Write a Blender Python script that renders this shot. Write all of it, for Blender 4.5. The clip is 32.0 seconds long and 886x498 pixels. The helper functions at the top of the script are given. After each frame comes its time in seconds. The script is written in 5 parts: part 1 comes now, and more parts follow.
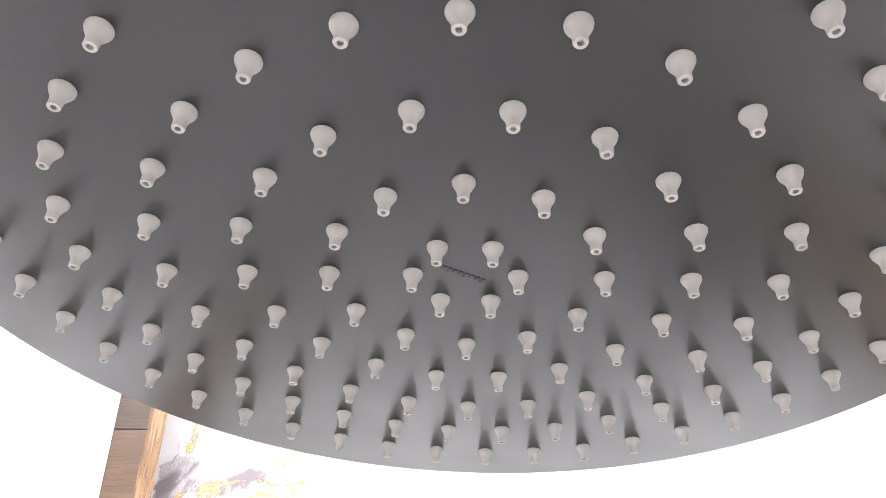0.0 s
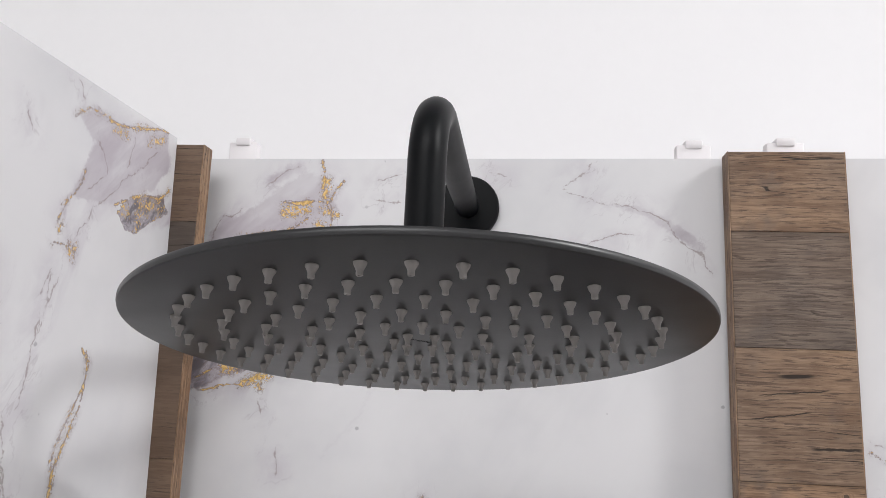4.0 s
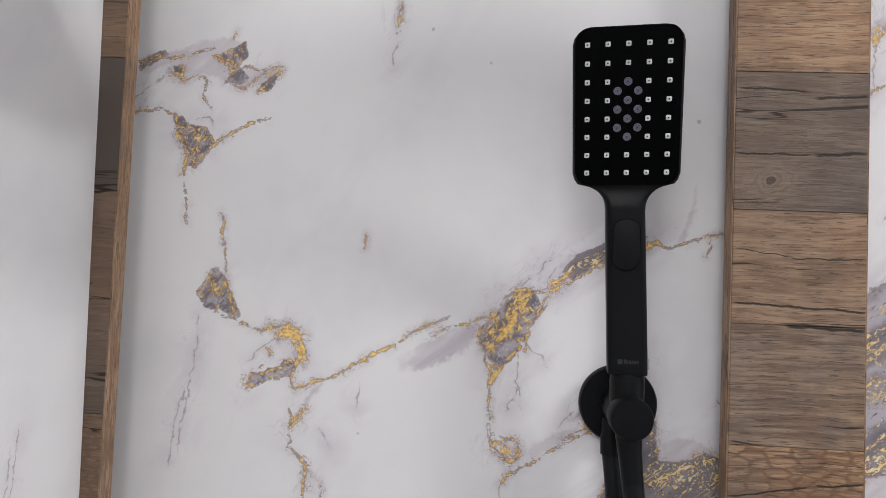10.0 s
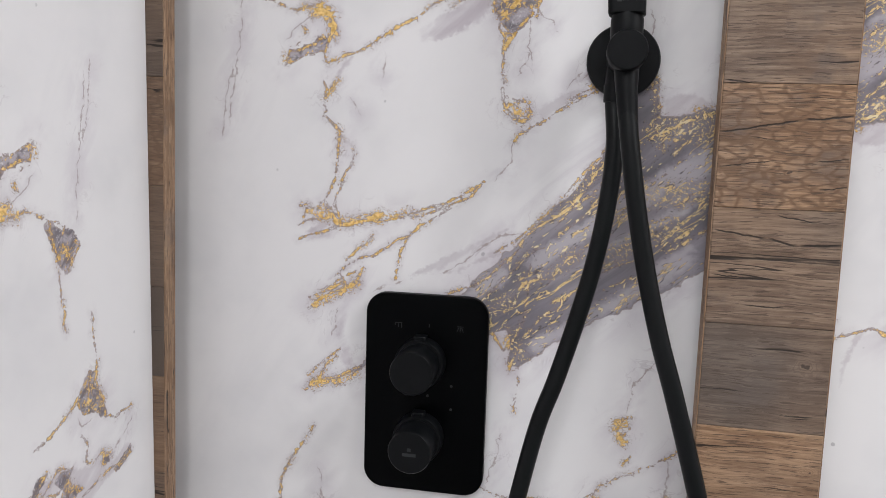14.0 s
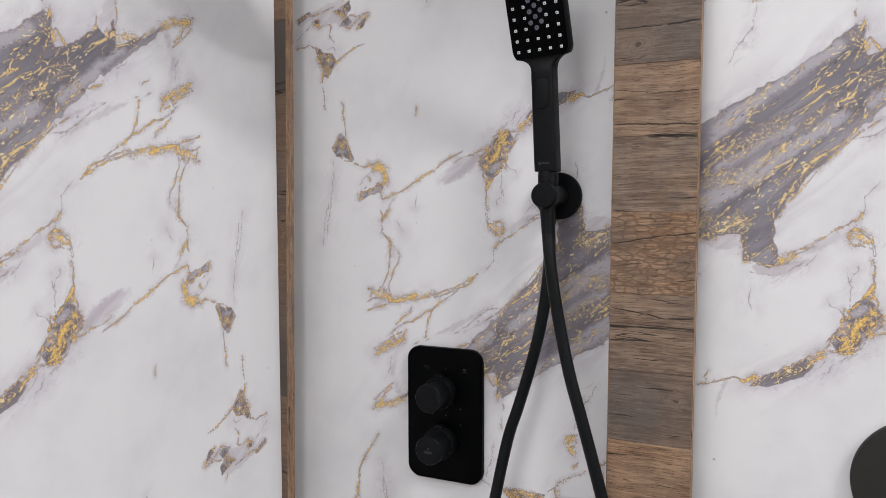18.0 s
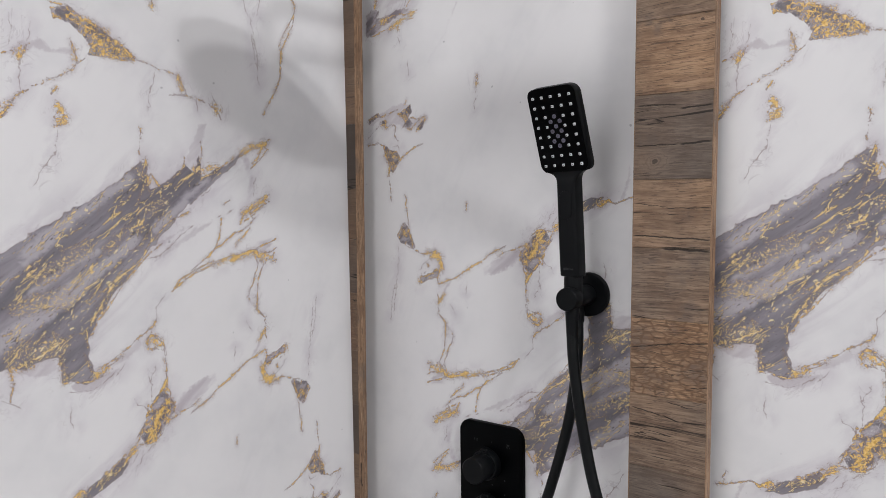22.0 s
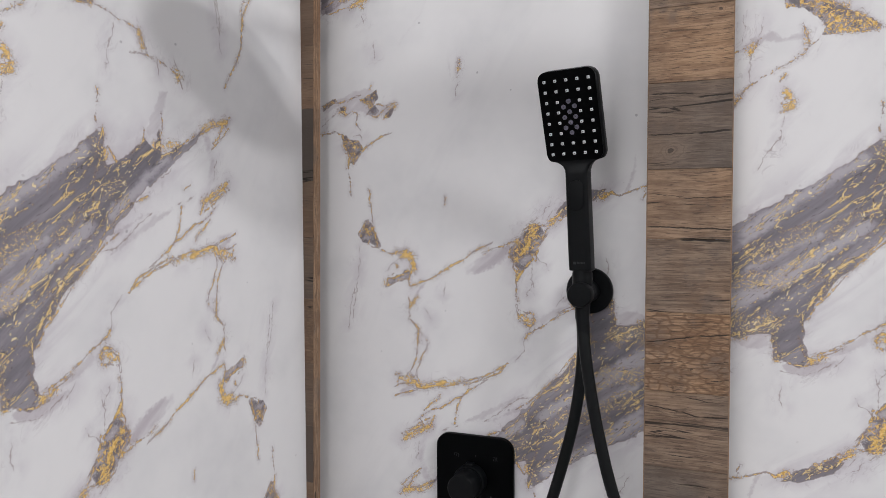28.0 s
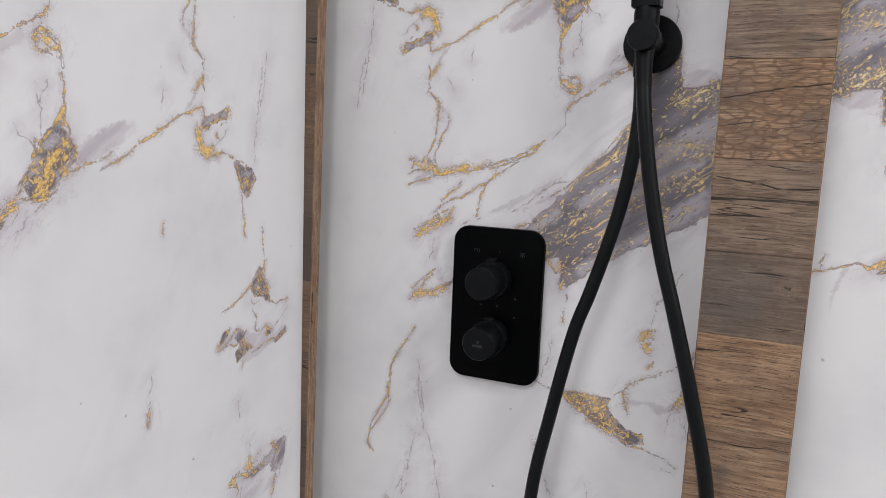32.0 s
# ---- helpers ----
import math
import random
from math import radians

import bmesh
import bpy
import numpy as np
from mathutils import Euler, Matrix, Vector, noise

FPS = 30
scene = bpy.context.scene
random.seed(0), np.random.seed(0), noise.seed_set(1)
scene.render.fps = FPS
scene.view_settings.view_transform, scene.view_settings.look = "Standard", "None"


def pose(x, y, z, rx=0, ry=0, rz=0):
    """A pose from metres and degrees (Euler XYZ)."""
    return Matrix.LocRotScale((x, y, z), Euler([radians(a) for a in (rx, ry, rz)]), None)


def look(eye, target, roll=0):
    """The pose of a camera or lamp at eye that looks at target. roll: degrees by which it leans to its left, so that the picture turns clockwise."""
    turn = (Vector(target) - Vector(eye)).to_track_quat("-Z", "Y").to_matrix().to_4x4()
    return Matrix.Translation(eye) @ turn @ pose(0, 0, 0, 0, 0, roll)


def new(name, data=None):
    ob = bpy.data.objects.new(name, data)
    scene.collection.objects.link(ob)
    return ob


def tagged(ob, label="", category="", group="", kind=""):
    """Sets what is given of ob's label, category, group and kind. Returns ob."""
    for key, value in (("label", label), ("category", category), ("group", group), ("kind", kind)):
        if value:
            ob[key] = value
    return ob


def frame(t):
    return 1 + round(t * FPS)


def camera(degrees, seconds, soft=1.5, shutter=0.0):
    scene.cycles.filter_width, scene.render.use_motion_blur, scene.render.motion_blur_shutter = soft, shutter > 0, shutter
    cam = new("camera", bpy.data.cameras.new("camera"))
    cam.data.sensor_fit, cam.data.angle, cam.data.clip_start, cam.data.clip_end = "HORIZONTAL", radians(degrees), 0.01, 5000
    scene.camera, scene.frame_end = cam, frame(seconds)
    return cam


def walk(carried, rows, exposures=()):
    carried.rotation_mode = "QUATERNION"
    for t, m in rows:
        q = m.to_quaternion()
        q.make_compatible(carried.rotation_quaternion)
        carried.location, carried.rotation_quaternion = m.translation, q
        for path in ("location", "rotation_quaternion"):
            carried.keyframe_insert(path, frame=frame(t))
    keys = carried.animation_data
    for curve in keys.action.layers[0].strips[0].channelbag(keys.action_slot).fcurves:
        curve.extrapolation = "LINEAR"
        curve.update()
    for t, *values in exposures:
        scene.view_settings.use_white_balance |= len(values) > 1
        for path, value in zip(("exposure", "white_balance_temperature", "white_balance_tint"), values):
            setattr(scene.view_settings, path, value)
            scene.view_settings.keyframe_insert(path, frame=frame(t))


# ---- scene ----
# ------------------------------------------------------------------ camera
cam = camera(63.04, 32.0, soft=0.3)
# seconds, eye x y z, yaw, pitch, roll (degrees)
ROWS = [
    (0, 0.2954, -0.4586, 1.9054, 12.06, 24.61, 1.99),
    (1, 0.3044, -0.5200, 1.9039, 12.14, 22.89, 2.14),
    (2, 0.3274, -0.5702, 1.8995, 9.94, 18.29, 1.49),
    (2.5, 0.3294, -0.6020, 1.8964, 8.54, 15.83, 1.32),
    (4.5, 0.3132, -0.6699, 1.9804, 5.82, 7.12, 1.61),
    (5, 0.3158, -0.6708, 1.9651, 5.64, 6.26, 1.39),
    (5.5, 0.3212, -0.6616, 1.9301, 5.36, 6.12, 1.27),
    (6, 0.3282, -0.6431, 1.8905, 5.17, 5.79, 1.20),
    (6.5, 0.3304, -0.6333, 1.8530, 4.77, 5.82, 1.13),
    (7, 0.3277, -0.6201, 1.8091, 4.45, 5.57, 1.03),
    (7.5, 0.3271, -0.6143, 1.7731, 4.41, 5.37, 1.19),
    (8, 0.3224, -0.6036, 1.7376, 4.45, 4.88, 1.39),
    (8.5, 0.3271, -0.5967, 1.6997, 4.87, 3.97, 1.61),
    (9, 0.3312, -0.5945, 1.6743, 4.92, 2.53, 1.71),
    (9.5, 0.3227, -0.5907, 1.6406, 4.52, 2.28, 1.97),
    (10, 0.3218, -0.5943, 1.6253, 4.55, 1.58, 2.04),
    (10.5, 0.3264, -0.5964, 1.6044, 4.63, 0.86, 2.18),
    (11, 0.3196, -0.5945, 1.5689, 4.49, -0.62, 2.20),
    (11.5, 0.3121, -0.5999, 1.5303, 4.19, -1.29, 2.19),
    (12, 0.3104, -0.6151, 1.5046, 3.99, -2.89, 2.25),
    (12.5, 0.3206, -0.6203, 1.4821, 4.44, -4.15, 2.20),
    (13, 0.3290, -0.6264, 1.4568, 5.82, -5.38, 2.18),
    (13.5, 0.3417, -0.6239, 1.4435, 7.93, -6.62, 2.03),
    (14, 0.3896, -0.6501, 1.4354, 10.64, -7.04, 1.74),
    (14.5, 0.4547, -0.6933, 1.4443, 13.41, -7.12, 1.35),
    (16.5, 0.6233, -0.8336, 1.4772, 22.54, -3.63, 0.01),
    (17, 0.6366, -0.8926, 1.4893, 23.03, -3.21, -0.28),
    (17.5, 0.6545, -0.9284, 1.4950, 23.91, -2.99, -0.26),
    (18, 0.6868, -0.9174, 1.5090, 25.41, -3.31, -0.22),
    (18.5, 0.7562, -0.8963, 1.5138, 28.08, -3.09, 0.07),
    (19, 0.7959, -0.9019, 1.5303, 30.62, -3.44, -0.00),
    (19.5, 0.8337, -0.9066, 1.5548, 33.54, -3.69, -0.10),
    (20, 0.8476, -0.9121, 1.5739, 35.41, -4.05, -0.30),
    (20.5, 0.8539, -0.9073, 1.5868, 36.45, -4.45, -0.50),
    (21, 0.8631, -0.9109, 1.6066, 37.04, -4.81, -0.63),
    (21.5, 0.8692, -0.9097, 1.6252, 37.56, -4.63, -0.72),
    (22, 0.8643, -0.9176, 1.6576, 37.39, -3.94, -0.85),
    (22.5, 0.8574, -0.9225, 1.6936, 37.81, -2.98, -0.94),
    (23, 0.8509, -0.9220, 1.7257, 38.12, -1.73, -1.03),
    (23.5, 0.8492, -0.9219, 1.7580, 38.56, -0.81, -1.10),
    (24, 0.8489, -0.9194, 1.7687, 38.57, 0.31, -1.04),
    (24.5, 0.8438, -0.9227, 1.7763, 38.19, 1.06, -0.85),
    (26.5, 0.8046, -0.9002, 1.6889, 34.02, 1.63, 0.54),
    (27, 0.7463, -0.9125, 1.6784, 30.71, -0.39, -0.24),
    (27.5, 0.6720, -0.9392, 1.6452, 26.25, -1.07, -0.29),
    (28, 0.6115, -0.9612, 1.6139, 22.86, -2.06, -0.35),
    (28.5, 0.5734, -0.9617, 1.5761, 20.64, -2.19, 0.18),
    (29, 0.5577, -0.9354, 1.5500, 20.33, -2.69, 0.73),
    (29.5, 0.5840, -0.8943, 1.5192, 21.87, -2.83, 1.51),
    (30, 0.5882, -0.8708, 1.4937, 23.29, -3.86, 1.96),
    (30.5, 0.5941, -0.8643, 1.4598, 24.85, -4.49, 2.41),
    (31, 0.5894, -0.8558, 1.4341, 25.60, -5.46, 2.50),
    (31.5, 0.5712, -0.8414, 1.4158, 25.48, -6.72, 2.35),
    (32, 0.5538, -0.8233, 1.4018, 24.47, -7.81, 2.26),
]


def eye_pose(x, y, z, yaw, pitch, roll):
    yaw, pitch = radians(yaw), radians(pitch)
    ahead = Vector((-math.sin(yaw) * math.cos(pitch), math.cos(yaw) * math.cos(pitch), math.sin(pitch)))
    return look((x, y, z), Vector((x, y, z)) + ahead, roll)


walk(cam, [(t, eye_pose(x, y, z, yaw, pitch, roll)) for t, x, y, z, yaw, pitch, roll in ROWS],
     [(0.0, 1.9), (1.0, 1.85), (2.0, 0.8), (2.5, 0.4), (4.5, -0.48), (5.0, -0.60), (6.0, -0.36), (7.0, -0.22), (9.0, -0.24), (12.0, -0.14), (14.0, -0.10), (17.0, -0.18), (20.0, -0.27), (24.0, -0.48), (28.0, -0.40), (32.0, -0.24)])

# ------------------------------------------------------------------ light
world = bpy.data.worlds.new("world")
scene.world = world
world.use_nodes = True
world.node_tree.nodes["Background"].inputs[0].default_value = (0.9, 0.95, 1.0, 1)
world.node_tree.nodes["Background"].inputs[1].default_value = 0.4


def area(name, where, target, w, h, power, colour):
    data = bpy.data.lights.new(name, "AREA")
    data.shape, data.size, data.size_y, data.energy, data.color = "RECTANGLE", w, h, power, colour
    ob = new(name, data)
    ob.matrix_world = look(where, target)
    return ob


# unseen lamps: two placed from the disc's shadow, the broad third an added fill
for lx, ly, size, power in ((4.19, -1.54, 0.38, 128.0), (3.04, -1.35, 0.38, 80.0), (-0.3, -3.9, 2.4, 165)):
    area("unseen_ceiling_lamp", (lx, ly, 4.41), (lx, ly, 0.0), size, size, power, (0.985, 0.99, 1.0))


# ------------------------------------------------------------------ node helpers
class Mat:
    def __init__(self, name):
        self.mat = bpy.data.materials.new(name)
        self.mat.use_nodes = True
        self.nt = self.mat.node_tree
        self.bsdf = self.nt.nodes["Principled BSDF"]

    def node(self, kind, **props):
        n = self.nt.nodes.new(kind)
        for k, v in props.items():
            setattr(n, k, v)
        return n

    def link(self, a, b):
        self.nt.links.new(a, b)

    def put(self, sock, v):
        if isinstance(v, (int, float, tuple)):
            sock.default_value = v
        else:
            self.link(v, sock)

    def math(self, op, a, b=0.0, c=0.0, clamp=False):
        n = self.node("ShaderNodeMath", operation=op, use_clamp=clamp)
        for sock, v in zip(n.inputs, (a, b, c)):
            self.put(sock, v)
        return n.outputs[0]

    def step(self, v, lo, hi):
        n = self.node("ShaderNodeMapRange", interpolation_type="SMOOTHSTEP")
        self.put(n.inputs[0], v)
        n.inputs[1].default_value, n.inputs[2].default_value = lo, hi
        return n.outputs[0]

    def mix(self, f, a, b):
        n = self.node("ShaderNodeMix", data_type="RGBA")
        self.put(n.inputs[0], f)
        for sock, v in ((n.inputs[6], a), (n.inputs[7], b)):
            self.put(sock, (*v, 1) if isinstance(v, tuple) and len(v) == 3 else v)
        return n.outputs[2]

    def noise(self, coord, scale, detail=4.0, rough=0.55, distort=0.0):
        n = self.node("ShaderNodeTexNoise")
        self.put(n.inputs["Vector"], coord)
        n.inputs["Scale"].default_value, n.inputs["Detail"].default_value = scale, detail
        n.inputs["Roughness"].default_value, n.inputs["Distortion"].default_value = rough, distort
        return n.outputs[0]

    def coords(self, scale=(1, 1, 1), rot=(0, 0, 0), which="Object"):
        t = self.node("ShaderNodeTexCoord").outputs[which]
        m = self.node("ShaderNodeMapping")
        self.link(t, m.inputs[0])
        m.inputs["Scale"].default_value = scale
        m.inputs["Rotation"].default_value = [radians(a) for a in rot]
        return m.outputs[0]

    def bump(self, h, strength, distance):
        b = self.node("ShaderNodeBump")
        b.inputs["Strength"].default_value, b.inputs["Distance"].default_value = strength, distance
        self.put(b.inputs["Height"], h)
        self.link(b.outputs[0], self.bsdf.inputs["Normal"])

    def set(self, colour=None, rough=None, metal=None, spec=None):
        for key, v in (("Base Color", colour), ("Roughness", rough), ("Metallic", metal), ("Specular IOR Level", spec)):
            if v is not None:
                self.put(self.bsdf.inputs[key], (*v, 1) if isinstance(v, tuple) and len(v) == 3 else v)
        return self.mat


def plain(name, colour, rough, metal=0.0, grain=0.0, size=400, bump=0.0, spec=0.5):
    m = Mat(name)
    c = m.coords()
    n = m.noise(c, size, 3)
    w = m.noise(c, size / 25, 2)
    tone = m.mix(m.math("MULTIPLY_ADD", w, 0.5, m.math("MULTIPLY", n, 0.5)),
                 tuple(v * (1 - grain) for v in colour), tuple(min(1, v * (1 + grain)) for v in colour))
    if bump:
        m.bump(n, bump, 0.0005)
    m.set(tone, m.math("MULTIPLY_ADD", w, 0.12, rough - 0.06), metal, spec)
    return m.mat


# ------------------------------------------------------------------ materials
BLACK = plain("matt_black_lacquer", (0.0028, 0.0033, 0.0041), 0.42, 0.0, 0.15, 900, 0.05, 0.14)
GLOSS = plain("black_spray_face", (0.0007, 0.0009, 0.0012), 0.34, 0.0, 0.1, 500, 0.0, 0.05)
HOSE = plain("black_hose_pvc", (0.0036, 0.0044, 0.0050), 0.38, 0.0, 0.12, 600, 0.04, 0.18)
PLATE = plain("black_brushed_steel", (0.0150, 0.0148, 0.0158), 0.36, 0.0, 0.1, 700, 0.04, 0.5)
RUBBER = plain("grey_silicone", (0.32, 0.30, 0.285), 0.6, 0.0, 0.06, 500)
SQUARE = plain("white_silicone", (0.62, 0.64, 0.66), 0.55, 0.0, 0.06, 800)
SMOKE = plain("grey_violet_silicone", (0.13, 0.125, 0.17), 0.5, 0.0, 0.1, 800)
SATIN = plain("satin_black_plate", (0.020, 0.019, 0.017), 0.5, 0.0, 0.12, 700, 0.03, 0.3)
HOLE = plain("dark_bore", (0.05, 0.045, 0.042), 0.8)
FAINT = plain("dark_grey_print", (0.0085, 0.0085, 0.0090), 0.40, spec=0.4)
PRINT = plain("grey_print", (0.014, 0.016, 0.018), 0.6)
WHITE = plain("white_wall_paint", (0.93, 0.92, 0.93), 0.85, 0.0, 0.02, 60, 0.1)
CLIP = plain("white_plastic", (0.78, 0.75, 0.76), 0.5, 0.0, 0.03, 80)
GREY = plain("pale_grey_wall_paint", (0.52, 0.51, 0.51), 0.85, 0.0, 0.02, 60, 0.1)
FLOOR = plain("grey_floor_tile", (0.22, 0.215, 0.21), 0.45, 0.0, 0.08, 40)


def marble_material():
    """Printed white marble: violet bands and shapes, hairlines, gold threads and gold flakes, from the panel's decor fields."""
    m = Mat("printed_white_marble")

    def field(name):
        return m.node("ShaderNodeAttribute", attribute_name=name).outputs["Fac"]

    uv = m.node("ShaderNodeAttribute", attribute_name="decor").outputs["Vector"]

    def along(stretch, angle=40):
        turn = m.node("ShaderNodeMapping", vector_type="TEXTURE")
        m.link(uv, turn.inputs[0])
        turn.inputs["Rotation"].default_value = (0, 0, radians(angle))
        turn.inputs["Scale"].default_value = (stretch, 1.0, 1.0)
        return turn.outputs[0]

    def contour(n, level, width):
        return m.step(m.math("ABSOLUTE", m.math("SUBTRACT", n, level)), width, width * 0.35)

    def both(a, b):
        return m.math("MULTIPLY", a, b)

    def line(name):
        return m.math("MAXIMUM", m.math("ABSOLUTE", m.math("ADD", field(name + "_side"), wander)), m.math("SUBTRACT", field(name), 0.0024))

    fine = m.noise(uv, 330, 4, 0.6)
    wander = m.math("MULTIPLY_ADD", m.noise(uv, 150, 4, 0.62), 0.007, -0.0035)
    mid = m.noise(uv, 85, 5, 0.65)
    swell = m.noise(uv, 34, 3, 0.6)
    wisp = m.noise(along(6), 38, 5, 0.6, 0.4)
    net = m.noise(uv, 250, 3, 0.58, 1.3)
    flake = m.noise(uv, 430, 2, 0.55, 0.8)
    cloud = m.noise(uv, 7, 4, 0.55)
    jitter = m.math("ADD", m.math("MULTIPLY_ADD", mid, 0.008, -0.004), m.math("MULTIPLY_ADD", fine, 0.005, -0.0025))
    small = m.math("ADD", m.math("MULTIPLY_ADD", fine, 0.0024, -0.0012), m.math("MULTIPLY_ADD", mid, 0.0028, -0.0014))
    band_d = m.math("ADD", field("band"), m.math("MULTIPLY", jitter, 0.65))
    grey_d = m.math("ADD", m.math("MINIMUM", field("grey"), field("patch")), m.math("MULTIPLY", jitter, 1.3))
    gold_d = m.math("ADD", field("gold"), m.math("ADD", jitter, m.math("MULTIPLY_ADD", swell, 0.006, -0.0030)))
    lilac_d = m.math("ADD", field("lilac"), m.math("MULTIPLY", jitter, 1.4))
    pale_d = m.math("ADD", field("pale"), m.math("MULTIPLY", jitter, 1.2))
    spot_d = m.math("ADD", field("spot"), jitter)
    thread_d = m.math("ADD", line("thread"), small)
    hair_d = m.math("ADD", line("hair"), small)

    ragged = m.math("ADD", m.math("MULTIPLY_ADD", fine, 0.0026, -0.0013), m.math("ADD", m.math("MULTIPLY_ADD", net, 0.0046, -0.0023), m.math("MULTIPLY_ADD", mid, 0.0040, -0.0020)))
    breaks = both(m.step(m.noise(uv, 110, 3, 0.6), 0.50, 0.64), 0.0011)
    rib_d = m.math("ADD", field("ribbon"), m.math("ADD", ragged, breaks))
    slate_d = m.math("ADD", field("slate"), m.math("MULTIPLY", jitter, 0.95))
    mauve_d = m.math("ADD", field("mauve"), m.math("ADD", jitter, m.math("MULTIPLY_ADD", swell, 0.012, -0.006)))
    slate = m.step(slate_d, 0.0006, -0.0006)
    band = m.step(band_d, 0.0006, -0.0006)
    grey = m.step(grey_d, 0.0008, -0.0010)
    core = m.step(gold_d, 0.0008, -0.0006)
    zone = m.step(spot_d, 0.0015, -0.0025)
    near = m.math("MINIMUM", m.math("MINIMUM", m.math("MINIMUM", band_d, grey_d), m.math("MINIMUM", gold_d, spot_d)), m.math("MINIMUM", m.math("ADD", hair_d, 0.002), thread_d))

    # white ground with soft clouds and a few grey drifts
    col = m.mix(m.step(cloud, 0.42, 0.75), (0.725, 0.715, 0.725), (0.645, 0.64, 0.655))
    col = m.mix(both(m.step(m.noise(along(3, 62), 9, 4, 0.6, 0.5), 0.56, 0.74), 0.22), col, (0.55, 0.545, 0.57))
    col = m.mix(both(both(m.step(near, 0.026, 0.0), m.step(m.noise(along(1.8, 55), 26, 5, 0.62, 0.8), 0.42, 0.62)), 0.38), col, (0.52, 0.48, 0.53))
    col = m.mix(both(both(m.step(near, 0.009, 0.0), m.step(swell, 0.35, 0.60)), 0.32), col, (0.46, 0.415, 0.46))
    col = m.mix(both(both(m.step(band_d, 0.045, 0.0), m.step(m.noise(along(4.5, 38), 34, 5, 0.6, 0.5), 0.42, 0.60)), 0.42), col, (0.50, 0.46, 0.51))
    web = both(contour(m.noise(along(1.6, 62), 30, 5, 0.6, 1.0), 0.5, 0.014), m.step(m.noise(uv, 24, 3), 0.46, 0.56))
    col = m.mix(both(both(web, m.step(near, 0.022, 0.004)), 0.28), col, (0.34, 0.29, 0.32))
    col = m.mix(both(m.step(lilac_d, 0.002, -0.006), m.step(wisp, 0.30, 0.70)), col, (0.48, 0.435, 0.48))
    col = m.mix(both(m.step(mauve_d, 0.0008, -0.0030), m.step(wisp, 0.10, 0.85)), col, (0.47, 0.425, 0.465))
    col = m.mix(both(both(m.step(rib_d, 0.008, 0.0), m.step(swell, 0.35, 0.60)), 0.30), col, (0.46, 0.415, 0.46))
    # small shapes and gold-edged veins
    mottle = m.mix(m.step(m.noise(along(2.2, 48), 75, 4, 0.6, 0.8), 0.38, 0.60), (0.17, 0.15, 0.178), (0.47, 0.43, 0.475))
    col = m.mix(both(grey, 0.88), col, mottle)
    col = m.mix(both(slate, 0.92), col, m.mix(m.step(m.noise(along(1.8, 48), 110, 4, 0.6, 0.8), 0.40, 0.62), (0.105, 0.095, 0.115), (0.40, 0.365, 0.41)))
    col = m.mix(both(both(slate, m.step(flake, 0.60, 0.64)), 0.75), col, (0.60, 0.57, 0.60))
    col = m.mix(both(core, 0.55), col, m.mix(m.step(swell, 0.4, 0.6), (0.33, 0.28, 0.30), (0.50, 0.46, 0.49)))
    # the broad violet bands, pale along their streaks
    streak = m.math("MAXIMUM", both(m.step(pale_d, 0.006, -0.003), 0.9), both(m.step(wisp, 0.50, 0.68), 0.5))
    shade = m.mix(streak, m.mix(m.step(wisp, 0.34, 0.56), (0.125, 0.115, 0.138), (0.21, 0.193, 0.222)), (0.42, 0.39, 0.43))
    col = m.mix(both(band, 0.95), col, shade)
    # brown hairlines and outlines
    brown = m.mix(mid, (0.24, 0.16, 0.115), (0.27, 0.23, 0.26))
    broken = m.step(m.noise(uv, 75, 3), 0.36, 0.46)
    dark = both(both(m.step(hair_d, 0.0010, 0.0001), broken), 0.62)
    dark = m.math("MAXIMUM", dark, both(both(m.step(m.math("ABSOLUTE", gold_d), 0.0009, 0.0002), m.step(fine, 0.40, 0.50)), 0.75))
    dark = m.math("MAXIMUM", dark, both(both(contour(net, 0.46, 0.020), m.step(m.math("MINIMUM", gold_d, grey_d), 0.003, 0.0005)), 0.75))
    dark = m.math("MAXIMUM", dark, both(both(contour(net, 0.485, 0.022), m.step(spot_d, 0.005, 0.001)), 0.85))
    dark = m.math("MAXIMUM", dark, both(m.step(m.math("ABSOLUTE", m.math("SUBTRACT", thread_d, 0.0007)), 0.0005, 0.0001), 0.70))
    edge = m.math("ABSOLUTE", m.math("SUBTRACT", grey_d, 0.0002))
    dark = m.math("MAXIMUM", dark, both(both(m.step(edge, 0.0009, 0.0002), m.step(mid, 0.40, 0.50)), 0.62))
    cells = m.math("MAXIMUM", contour(net, 0.54, 0.016), contour(net, 0.40, 0.016))
    dark = m.math("MAXIMUM", dark, both(both(cells, grey), 0.55))
    dark = m.math("MAXIMUM", dark, both(both(m.step(m.math("ABSOLUTE", band_d), 0.0009, 0.0003), broken), 0.6))
    patchy = m.step(m.noise(uv, 48, 3, 0.6), 0.36, 0.50)
    dark = m.math("MAXIMUM", dark, both(m.step(m.math("ABSOLUTE", m.math("SUBTRACT", rib_d, 0.0001)), 0.0007, 0.0001), 0.78))
    dark = m.math("MAXIMUM", dark, both(both(m.step(m.math("ABSOLUTE", slate_d), 0.0007, 0.0001), m.step(mid, 0.38, 0.48)), 0.6))
    dark = m.math("MAXIMUM", dark, both(both(cells, slate), 0.6))
    dark = m.math("MAXIMUM", dark, both(both(both(contour(net, 0.47, 0.022), m.step(rib_d, 0.006, 0.001)), m.step(swell, 0.48, 0.58)), 0.6))
    col = m.mix(dark, col, brown)
    # gold: threads, flakes round the rich spots, dashes drawn out along the bands, leaf along the veins
    dash = m.noise(along(2.0), 300, 2, 0.55, 0.5)
